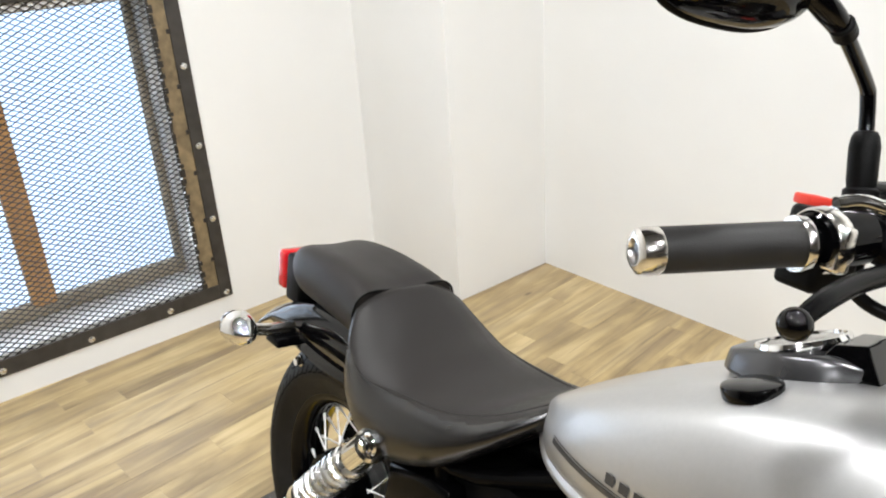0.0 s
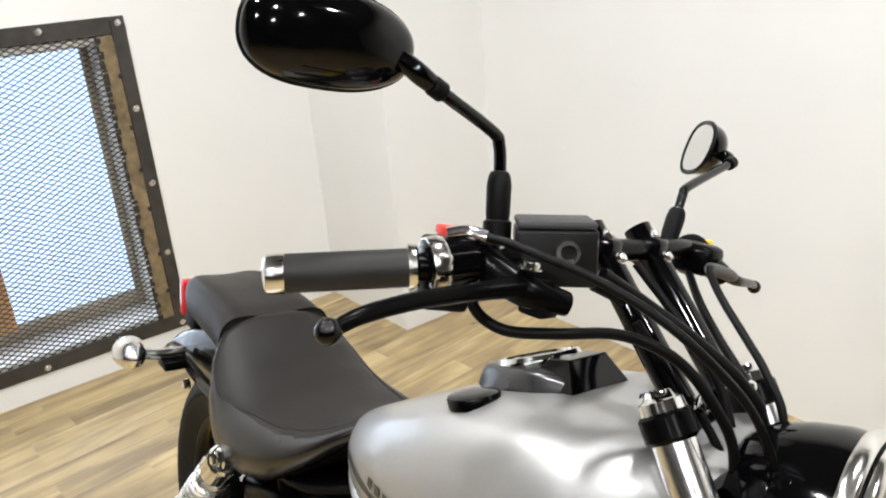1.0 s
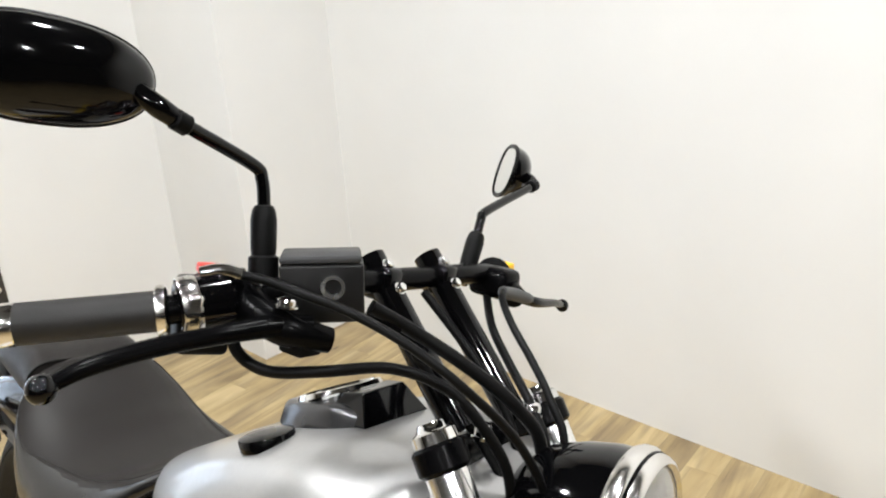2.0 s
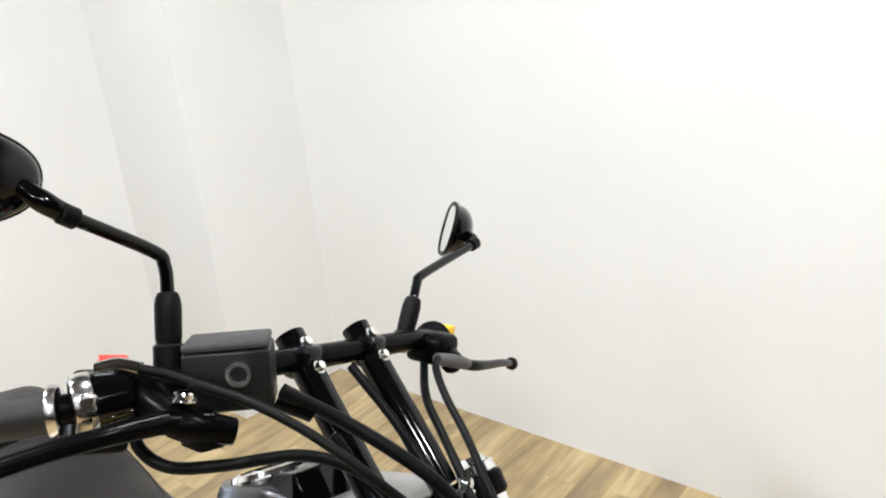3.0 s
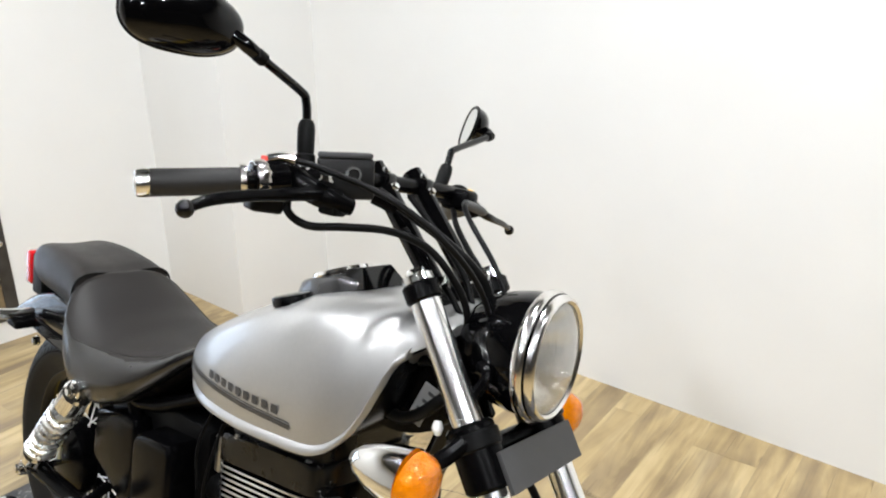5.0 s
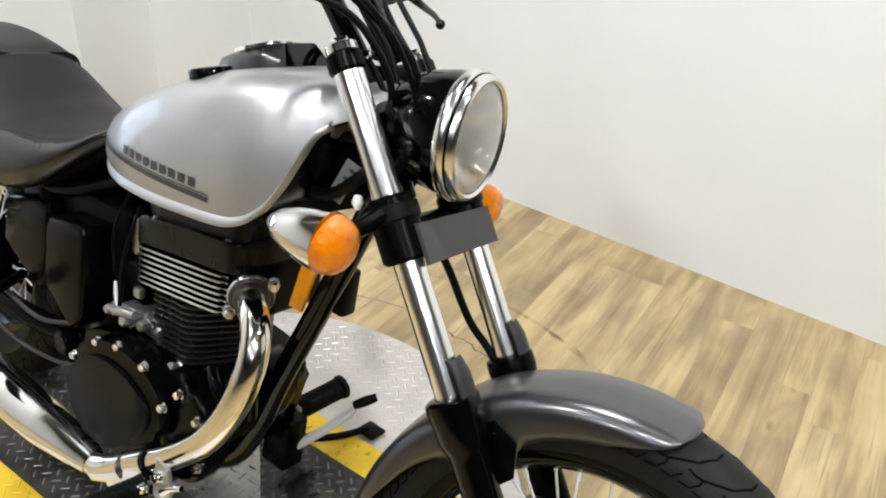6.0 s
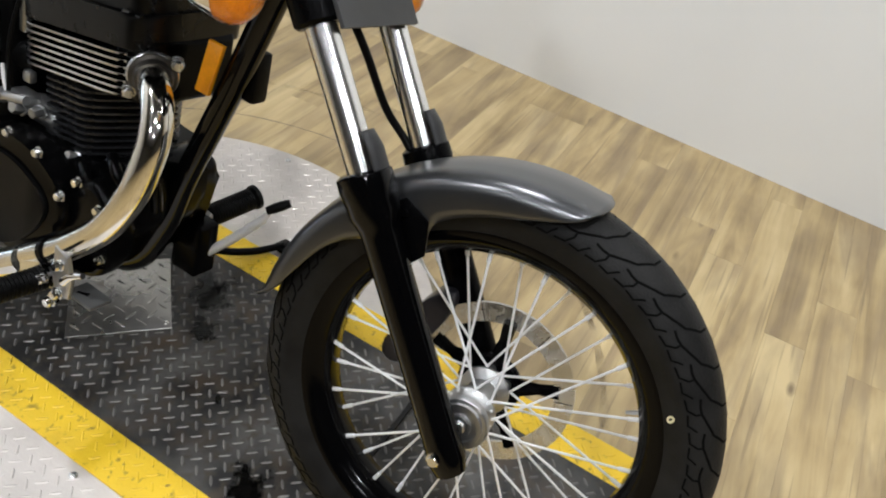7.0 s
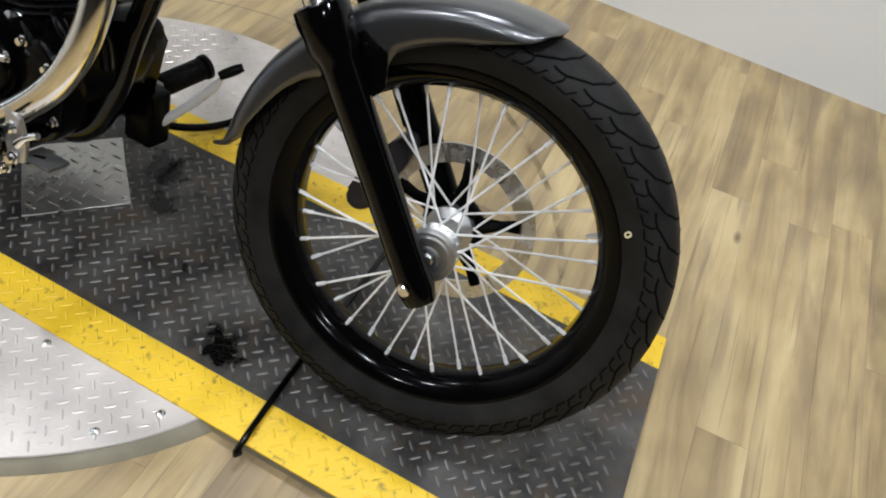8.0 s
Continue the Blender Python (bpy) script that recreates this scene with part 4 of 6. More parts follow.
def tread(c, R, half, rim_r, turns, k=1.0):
    """The forked grooves of a tyre, as narrow ribbons that follow its crown, coloured dark for the shade in them."""
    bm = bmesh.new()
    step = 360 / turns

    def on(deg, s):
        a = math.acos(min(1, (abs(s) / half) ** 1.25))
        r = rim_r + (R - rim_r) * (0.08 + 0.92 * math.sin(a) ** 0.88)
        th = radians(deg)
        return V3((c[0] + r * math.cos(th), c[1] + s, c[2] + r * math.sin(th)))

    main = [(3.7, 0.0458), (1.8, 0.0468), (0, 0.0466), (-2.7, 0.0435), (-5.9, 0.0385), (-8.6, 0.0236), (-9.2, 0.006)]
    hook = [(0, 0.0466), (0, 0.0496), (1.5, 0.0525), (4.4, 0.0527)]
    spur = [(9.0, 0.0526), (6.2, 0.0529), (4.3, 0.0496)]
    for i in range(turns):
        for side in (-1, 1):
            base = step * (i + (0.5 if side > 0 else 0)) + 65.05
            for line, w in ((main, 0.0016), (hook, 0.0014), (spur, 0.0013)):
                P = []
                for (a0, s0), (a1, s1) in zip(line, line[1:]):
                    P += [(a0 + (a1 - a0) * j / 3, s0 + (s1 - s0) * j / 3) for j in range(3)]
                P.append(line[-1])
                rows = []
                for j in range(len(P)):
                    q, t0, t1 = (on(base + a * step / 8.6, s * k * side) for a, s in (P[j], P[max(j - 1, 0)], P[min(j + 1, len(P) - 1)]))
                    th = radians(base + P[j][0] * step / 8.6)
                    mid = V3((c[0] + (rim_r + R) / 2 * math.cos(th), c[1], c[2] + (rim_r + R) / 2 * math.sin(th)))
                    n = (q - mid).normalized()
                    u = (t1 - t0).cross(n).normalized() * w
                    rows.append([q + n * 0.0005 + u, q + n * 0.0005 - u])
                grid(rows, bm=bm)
    return bm
FA = (1.48, 0.0, 0.338)
fw = wheel("front_wheel", FA, 0.338, 0.056, 0.264, 0.041, 0.038, 0.036, fpart, phase=4.0)
fpart("tyre_tread", tread(FA, 0.338, 0.056, 0.258, 42), GROOVESHADE, fw, smooth=False)["kind"] = "stuff"
dsc = lathe([(0.129, -0.0025), (0.129, 0.0025), (0.099, 0.0025), (0.099, -0.0025)], V3(FA) + V3((0, 0.062, 0)), (0, 1, 0), 64, closed=True)
disc_f = fpart("brake_disc", dsc, STEEL, fw, "steel brake disc")
for k in range(5):
    a = 2 * math.pi * k / 5 + 0.3
    p = [V3(FA) + V3((math.cos(a + da) * r, 0.062, math.sin(a + da) * r)) for r, da in ((0.04, 0), (0.075, 0.05), (0.106, 0.05))]
    fpart("disc_arm", tube(p, [0.015, 0.0085, 0.0115], 8, 4), BLACK, disc_f)
fpart("disc_carrier", rod(V3(FA) + V3((0, 0.052, 0)), V3(FA) + V3((0, 0.066, 0)), 0.05, 28), BLACK, disc_f)
for k in range(7):
    a = 2 * math.pi * k / 7 + 0.2
    fpart("disc_slot", tube([V3(FA) + V3((math.cos(a) * 0.101, 0.0592, math.sin(a) * 0.101)), V3(FA) + V3((math.cos(a + 0.02) * 0.127, 0.0592, math.sin(a + 0.02) * 0.127))], 0.0007, 5, 0), BLACK, disc_f)
fpart("valve_stem", tube([(1.690, -0.004, 0.441), (1.680, -0.005, 0.436), (1.670, -0.006, 0.431)], [0.0036, 0.0034, 0.0024], 8, 2), ALLOY, fw)
fpart("balance_dot", lathe([(0.0022, 0), (0.0048, 0), (0.0050, 0.0012), (0.0024, 0.0012)], (1.7175, -0.0545, 0.4765), (0.25, -0.95, 0.1), 14), mat("pale_yellow_paint", (0.62, 0.55, 0.33), 0.6, vary=0.1), fw, "pale balance mark")
fpart("axle_spacer", lathe([(0.012, 0.0), (0.016, 0.0), (0.017, 0.003), (0.024, 0.003), (0.025, 0.0), (0.031, 0.0), (0.032, 0.004), (0.037, 0.004), (0.039, 0.007), (0.039, 0.015), (0.028, 0.02), (0.028, 0.026), (0.012, 0.026)], V3(FA) + V3((0, -0.076, 0)), (0, 1, 0), 32), ALLOY, fw, "alloy speedometer drive ring")
for k in range(18):
    for s in (-1, 1):
        a = 2 * math.pi * k / 18 + 0.1 * s
        fpart("spoke_head", bolt(V3(FA) + V3((math.cos(a) * 0.034, s * 0.0355, math.sin(a) * 0.034)), (0, s, 0), 0.0028, 0.004), SPOKES, fw)
for k in range(5):
    a = 2 * math.pi * k / 5 + 0.5
    fpart("hub_boss", rod(V3(FA) + V3((math.cos(a) * 0.028, 0.030, math.sin(a) * 0.028)), V3(FA) + V3((math.cos(a) * 0.028, 0.058, math.sin(a) * 0.028)), 0.0085, 14), ALLOY, fw, "cast alloy hub boss")
fpart("axle", rod(V3(FA) + V3((0, -0.084, 0)), V3(FA) + V3((0, 0.12, 0)), 0.010), STEEL, fw)

RA = (-0.038, 0.0, 0.312)
rw = wheel("rear_wheel", RA, 0.312, 0.070, 0.204, 0.045, 0.055, 0.045, part, nipple=0.014)
part("tyre_tread", tread(RA, 0.312, 0.070, 0.198, 38, 1.25), GROOVESHADE, rw, smooth=False)["kind"] = "stuff"
part("drum_brake", lathe([(0.0, -0.075), (0.05, -0.075), (0.085, -0.066), (0.09, -0.05), (0.09, -0.02), (0, -0.02)], RA, (0, 1, 0), 40), BLACK, rw, "black drum brake cover")
part("belt_pulley", lathe([(0.0, 0.075), (0.14, 0.075), (0.145, 0.06), (0.14, 0.045), (0, 0.045)], RA, (0, 1, 0), 48), BLACK, rw)
part("brake_arm", tube([(-0.038, -0.085, 0.31), (-0.02, -0.09, 0.36), (0.0, -0.09, 0.40)], 0.006, 8, 3), STEEL, rw)
part("axle", rod((-0.038, -0.175, 0.312), (-0.038, 0.175, 0.312), 0.011), CHROME, rw)
for s in (-1, 1):
    part("swingarm", tube([(0.43, s * 0.10, 0.315), (0.25, s * 0.125, 0.31), (-0.08, s * 0.135, 0.312)], [0.024, 0.021, 0.018], 12, 5), BLACK, bike, "black swingarm")

# front fork
FT, FB = V3((0.988, 0, 1.0)), V3((1.487, 0, 0.297))
fdir = (FB - FT).normalized()


def fk(z, y, off=0.0):
    """On a fork leg's line at height z; off forward of it."""
    p = FT + (FB - FT) * ((1.0 - z) / (1.0 - 0.297))
    f = V3((-fdir.z, 0, fdir.x))
    return V3((p.x, y, p.z)) + f * off


for s in (-1, 1):
    y = s * 0.101
    o = fk(0.622, y)
    ln = (fk(0.285, y) - o).length
    leg = fpart("fork_leg", lathe([(0.019, -0.004), (0.030, -0.004), (0.036, 0.0), (0.037, 0.016), (0.035, 0.03), (0.0345, 0.05), (0.0275, 0.068), (0.026, 0.08), (0.0255, ln - 0.05), (0.027, ln - 0.02), (0.022, ln), (0.0, ln)], o, fdir, 32), GLOSS if s < 0 else BLACK, bike, "black fork slider with chrome tube")
    fpart("fork_tube", rod(fk(1.0, y), fk(0.615, y), 0.0205, 28, bevel=0.05), FORKCHROME, leg, "chrome fork tube")
    rows = []
    for k in range(8):
        z = 0.598 + 0.066 * k / 7
        w = 0.034 if k < 6 else 0.034 - 0.003 * (k - 5)
        c0 = fk(z, y)
        f = V3((-fdir.z, 0, fdir.x))
        rows.append([c0 + f * (math.cos(a) * w) + V3((0, math.sin(a) * w, 0)) for a in (radians(q) for q in range(-38, 39, 19))])
    gd = fpart("fork_guard", grid(rows), GUARD, leg, "black plastic tube guard")
    gm = gd.modifiers.new("thick", "SOLIDIFY")
    gm.thickness = 0.004
    fpart("pinch_bolt", bolt(fk(0.31, y + s * 0.024, -0.006), (0, s, 0), 0.0085, 0.008), CHROME, leg)
    fpart("top_cap", lathe([(0, 0.022), (0.012, 0.022), (0.015, 0.016), (0.021, 0.013), (0.022, 0.0), (0, 0)], fk(0.995, y), -fdir, 20), CHROME, leg, "chrome top cap")

# clamps
clamp = fpart("upper_clamp", tube([fk(0.985, -0.10), fk(0.985, -0.05, -0.025), fk(0.985, 0.05, -0.025), fk(0.985, 0.10)], 0.017, 12, 4), BLACK, bike, "black upper fork clamp")
for s in (-1, 1):
    fpart("clamp_ring", rod(fk(0.998, s * 0.101), fk(0.976, s * 0.101), 0.0250, 24), BLACK, clamp)
    fpart("bolt", bolt(fk(0.99, s * 0.05, 0.012), (0, 0, 1), 0.009, 0.014), CHROME, clamp)
fpart("stem_nut", bolt(fk(0.998, 0, -0.06), -fdir, 0.016, 0.02), CHROME, clamp)
lower = fpart("lower_clamp", tube([fk(0.805, -0.10), fk(0.805, -0.05, -0.03), fk(0.805, 0.05, -0.03), fk(0.805, 0.10)], 0.02, 12, 4), BLACK, bike, "black lower fork clamp")
for s in (-1, 1):
    fpart("clamp_ring", rod(fk(0.842, s * 0.101), fk(0.772, s * 0.101), 0.032, 24), BLACK, lower)
    fpart("signal_collar", rod(fk(0.835, s * 0.101), fk(0.812, s * 0.101), 0.035, 24), PLASTIC, lower)
fpart("cover_plate", plate([(q.x, q.z) for q in (fk(0.762, 0, 0.030), fk(0.806, 0, 0.030), fk(0.806, 0, 0.036), fk(0.762, 0, 0.036))], -0.112, 0.112, 0.001), PLATEGREY, lower, "flat dark grey cover plate", smooth=False)

# headlight
HL, HN = V3((1.149, 0, 0.932)), V3((1, 0, 0.06)).normalized()
hl = fpart("headlight", lathe([(0, -0.125), (0.02046, -0.124), (0.05115, -0.112), (0.06975, -0.09), (0.07905, -0.06), (0.08463, -0.03), (0.08463, -0.008)], HL, HN, 48), GLOSS, bike, "round headlight with gloss black shell")
fpart("chrome_rim", lathe([(0.08277, -0.016), (0.08742, -0.015), (0.09002, -0.010), (0.09021, -0.003), (0.08789, 0.001), (0.08603, 0.002), (0.08556, 0.008), (0.08324, 0.013), (0.07905, 0.0155), (0.07533, 0.012), (0.07533, 0.0), (0.07998, -0.016)], HL, HN, 56, closed=True), SATINCHROME, hl, "chrome headlight rim")
fpart("rim_groove", lathe([(0.0846, 0.0025), (0.0868, 0.0015), (0.0872, 0.0035), (0.0852, 0.0052)], HL, HN, 56, closed=True), BLACK, hl, "dark groove in the rim")
fpart("reflector_bowl", lathe([(0.01116, -0.05), (0.0279, -0.046), (0.0558, -0.028), (0.07347, 0.004)], HL, HN, 40), CHROME, hl)
fpart("bulb", rod(HL - HN * 0.05, HL - HN * 0.018, 0.008), CHROME, hl)
fpart("lens", lathe([(0, 0.022), (0.0279, 0.021), (0.05394, 0.018), (0.0744, 0.011), (0.0744, 0.008), (0.05394, 0.0145), (0.0279, 0.0175), (0, 0.0185)], HL, HN, 48), LENS, hl, "clear fluted headlight lens")
for s in (-1, 1):
    fpart("bracket", tube([fk(0.86, s * 0.09), fk(0.88, s * 0.085, 0.04), HL + V3((-0.06, s * 0.078, -0.02))], 0.008, 8, 4), BLACK, hl)
    # front turn signal
    sc = V3((1.103, s * 0.224, 0.799))
    sg = fpart("front_turn_signal", lathe([(0, 0.085), (0.009, 0.082), (0.020, 0.068), (0.029, 0.045), (0.035, 0.02), (0.0378, 0.0), (0, 0.0)], sc, (-1, 0, -0.02), 32), CHROME, bike, "chrome bullet turn signal with amber lens")
    rnd = random.Random(7)
    ax, e1 = V3((1, 0, -0.12)).normalized(), V3((0, 1, 0))
    e2 = ax.cross(e1)
    rows = []
    for k in range(11):
        q = math.pi / 2 * (k + 0.15) / 10.15
        rows.append([sc + ax * (0.033 * math.cos(q) ** 0.75 + rnd.uniform(-0.0006, 0.0006) * (k < 10)) + (e1 * math.cos(a) + e2 * math.sin(a)) * (0.0365 * math.sin(q) ** 0.85 + rnd.uniform(-0.0005, 0.0005) * (k < 10)) for a in (2 * math.pi * (i + 0.5 * (k % 2)) / 22 for i in range(22))])
    fpart("lens", grid(rows, True, caps=True), AMBER, sg, "faceted amber lens", angle=60)
    fpart("stem", tube([sc + V3((-0.01, -s * 0.03, 0.002)), sc + V3((-0.0, -s * 0.06, 0.008)), fk(0.825, s * 0.13)], 0.011, 12, 4), BLACK, sg)

# front fender
LOWER = [(81.5, 0.338), (82.8, 0.331), (84.5, 0.3245), (88.5, 0.3145), (95, 0.3025), (104, 0.294), (111, 0.288), (116, 0.2815), (118.5, 0.270), (120.5, 0.245), (124, 0.235), (131, 0.235), (135, 0.262), (138, 0.283), (143, 0.294), (150, 0.3025), (160, 0.309), (166, 0.316), (169.5, 0.323), (172, 0.332), (173.8, 0.345), (174.5, 0.3535)]
rows = []
for k in range(97):
    deg = 81.5 + (174.5 - 81.5) * k / 96
    low = float(np.interp(deg, [q[0] for q in LOWER], [q[1] for q in LOWER]))
    R = 0.350
    e0, e1 = min(1, (deg - 81.5) / 9), min(1, (174.5 - deg) / 12)
    w = 0.074 * (0.88 + 0.12 * math.sin(e0 * math.pi / 2)) * (0.9 + 0.1 * math.sin(e1 * math.pi / 2))
    sh = max(0.323, low + 0.002)
    sec = [(-w * 0.985, low), (-w, low + (sh - low) * 0.35), (-w, low + (sh - low) * 0.75)]
    sec += [(-w * (1 - 0.45 * (1 - math.cos(radians(q)))), sh + (R - 0.0035 - sh) * math.sin(radians(q))) for q in (0, 15, 30, 45, 60, 75, 90)]
    sec += [(-w * 0.28, R - 0.0009), (0, R)]
    sec = sec + [(-y, r) for y, r in sec[-2::-1]]
    row = []
    for y, r in sec:
        bow = radians((1 - (y / w) ** 2) * (2.6 * (1 - e0) ** 2 - 2.0 * (1 - e1) ** 2))
        th = radians(deg) - bow
        row.append((FA[0] + r * math.cos(th), y, FA[2] + r * math.sin(th)))
    rows.append(row)
ff = fpart("front_fender", grid(rows), GREY, bike, "dark grey metallic front fender", angle=70)
fm = ff.modifiers.new("thick", "SOLIDIFY")
fm.thickness = 0.003
for s in (-1, 1):
    fpart("fender_bracket", plate([(FA[0] + r * math.cos(radians(q)), FA[2] + r * math.sin(radians(q))) for q, r in ((117.5, 0.284), (120.5, 0.240), (133, 0.228), (138, 0.285), (133, 0.318), (122, 0.318))], s * 0.0752, s * 0.079, 0.001), BLACK, ff, "black fender bracket")
    for q, r in ((123, 0.300), (134, 0.300)):
        fpart("bolt", bolt((FA[0] + r * math.cos(radians(q)), s * 0.079, FA[2] + r * math.sin(radians(q))), (0, s, 0), 0.006, 0.005), BLACK, ff)
cal = fpart("brake_caliper", plate(outline_round([(1.304, 0.318), (1.326, 0.300), (1.352, 0.318), (1.372, 0.368), (1.390, 0.425), (1.378, 0.448), (1.352, 0.430), (1.322, 0.375)], 3), 0.042, 0.104, 0.009, 3), CALIPER, bike, "dark grey brake caliper")
fpart("bracket", plate([(1.350, 0.428), (1.376, 0.450), (1.412, 0.418), (1.398, 0.395)], 0.078, 0.092, 0.003), BLACK, cal)

# handlebar
GE, GI = V3((0.740, -0.358, 1.066)), V3((0.818, -0.264, 1.090))
BAR = [GE, GI, V3((0.848, -0.205, 1.106)), V3((0.862, -0.12, 1.114)), V3((0.864, 0, 1.114))]
BARP = BAR + [V3((p.x, -p.y, p.z)) for p in BAR[-2::-1]]
bar = fpart("handlebar", tube(BARP, 0.0122, 16, 6), BLACK, bike, "black swept-back handlebar")
for s in (-1, 1):
    m = Matrix.Diagonal((1, -s, 1, 1))
    ge, gi = m @ GE, m @ GI
    d = (gi - ge).normalized()
    gr = [(0.0, 0.0), (0.015, 0.0), (0.0165, 0.002)]
    for k in range(30):
        gr += [(0.0167, 0.004 + k * 0.0038), (0.0171, 0.0055 + k * 0.0038)]
    gr += [(0.0165, 0.12), (0.0, 0.121)]
    g = fpart("grip", lathe(gr, ge + d * 0.004, d, 24), GRIPRUBBER, bar, "black ribbed rubber grip")
    fpart("bar_end", lathe([(0, -0.003), (0.0085, -0.003), (0.0095, -0.006), (0.0125, -0.006), (0.0165, -0.003), (0.0174, 0.002), (0.0174, 0.011), (0.0165, 0.013), (0, 0.013)], ge, d, 24), SATINCHROME, bar, "chrome bar end")
    fpart("end_plug", lathe([(0, -0.0045), (0.006, -0.0042), (0.0085, -0.0030), (0.0085, -0.001), (0, -0.001)], ge, d, 20), PODGREY, bar, "dark grey plug in the bar end")
    fpart("grip_flange", lathe([(0.01, 0), (0.0205, 0), (0.0212, 0.002), (0.0205, 0.007), (0.018, 0.009), (0.01, 0.009)], gi - d * 0.009, d, 24), SATINCHROME, bar, "chrome grip flange")
    rs = fpart("riser", tube([fk(1.0, s * 0.05, -0.008), V3((0.846, s * 0.05, 1.134)).lerp(fk(1.0, s * 0.05, -0.008), 0.5), (0.846, s * 0.05, 1.134)], 0.0155, 14, 2), GLOSS, bar, "tall black riser")
    fpart("riser_clamp", box((0.850, s * 0.05 - 0.0135, 1.095), (0.884, s * 0.05 + 0.0135, 1.130), 0.007, 3), GLOSS, bar)
    rt, rb = V3((0.846, s * 0.05, 1.134)), fk(1.0, s * 0.05, -0.008)
    rd = (rb - rt).normalized()
    for dz in (0.018, 0.046):
        fpart("bolt", bolt(rt + rd * dz + V3((-rd.z, 0, rd.x)) * 0.014, (-rd.z, 0, rd.x), 0.0052, 0.006), CHROME, bar)
# right controls
d = (BAR[2] - GI).normalized()
side = V3((d.y, -d.x, 0)).normalized()
sw = fpart("throttle_housing", rod(GI + d * 0.006, GI + d * 0.052, 0.0235, 24), GLOSS, bar, "black throttle and switch housing")
fpart("chrome_half", lathe([(0.0245, 0), (0.0255, 0.002), (0.0255, 0.012), (0.0245, 0.015), (0.0235, 0.015), (0.0235, 0)], GI + d * 0.008, d, 24, closed=True), SATINCHROME, sw, "chrome housing band")

bm = box((0.007, -0.010, -0.036), (0.050, 0.030, 0.026), 0.006, 3)
bm.transform(Matrix.Translation(GI) @ Matrix.Rotation(math.atan2(d.y, d.x), 4, "Z"))
fpart("housing_half", bm, PLASTIC, sw, "black plastic switch housing")
KB = GI + d * 0.016 + side * 0.016
bm = box((-0.007, -0.009, -0.020), (0.007, 0.009, 0.015), 0.004, 3)
bm.transform(Matrix.Translation(KB) @ Matrix.Rotation(math.atan2(d.y, d.x), 4, "Z"))
fpart("chrome_block", bm, SATINCHROME, sw, "chrome front of the switch housing")
yaw = math.atan2(d.y, d.x)
bm = box((-0.018, -0.004, -0.020), (0.016, 0.048, 0.014), 0.006, 3)
bm.transform(Matrix.Translation((0.838, -0.226, 1.101)) @ Matrix.Rotation(yaw, 4, "Z"))
fpart("switch_pod", bm, PLASTIC, sw, "black plastic switch pod")
bm = box((-0.012, -0.009, 0), (0.012, 0.009, 0.0085), 0.002, 2)
bm.transform(Matrix.Translation((0.801, -0.211, 1.1145)) @ Matrix.Rotation(yaw, 4, "Z"))
fpart("cable_elbow", tube([(0.826, -0.243, 1.121), (0.838, -0.232, 1.126), (0.853, -0.222, 1.1245)], 0.0062, 12, 4), CHROME, sw, "chrome cable elbow")
fpart("kill_switch", bm, REDSW, sw, "red kill switch")
# master cylinder
ang = math.atan2(0.05, 0.056)
MC = Matrix.Translation((0.868, -0.142, 1.121)) @ Matrix.Rotation(ang, 4, "Z") @ Matrix.Rotation(radians(-9), 4, "Y")
bm = box((-0.036, -0.030, -0.034), (0.037, 0.022, 0.018), 0.003, 3)
bm.transform(MC)
mc = fpart("master_cylinder", bm, CASTING, bar, "black brake fluid reservoir")
bm = box((-0.0355, -0.0305, 0.0185), (0.0355, 0.0225, 0.026), 0.003, 2)
bm.transform(MC)
fpart("lid", bm, PLATEGREY, mc, "matt grey-black lid")
fpart("sight_glass", lathe([(0.0065, -0.001), (0.007, 0.002), (0.0075, 0.004), (0.0105, 0.004), (0.011, 0.0)], MC @ V3((0.010, -0.030, -0.002)), MC.to_3x3() @ V3((0, -1, 0)), 24), STEEL, mc, "round sight glass")
fpart("cylinder", tube([MC @ V3((-0.036, -0.012, -0.024)), MC @ V3((0.036, -0.012, -0.024))], 0.012, 14, 0), BLACK, mc)
fpart("lever_perch", tube([(0.838, -0.21, 1.105), (0.868, -0.212, 1.095), (0.895, -0.205, 1.087), (0.915, -0.175, 1.080)], [0.017, 0.016, 0.015, 0.011], 14, 4), BLACK, mc)
fpart("clamp_bolt", bolt((0.852, -0.205, 1.118), (0.3, -0.3, 1), 0.006, 0.006), CHROME, mc)
fpart("banjo", tube([(0.905, -0.118, 1.098), (0.918, -0.108, 1.092), (0.930, -0.098, 1.084)], [0.012, 0.011, 0.008], 12, 3), BLACK, mc, "black hose fitting")
fpart("brake_switch", box((0.885, -0.205, 1.066), (0.912, -0.178, 1.082), 0.004), PLASTIC, mc)
fpart("pivot_bolt", bolt((0.897, -0.213, 1.108), (0, 0, 1), 0.0085, 0.007), CHROME, mc)


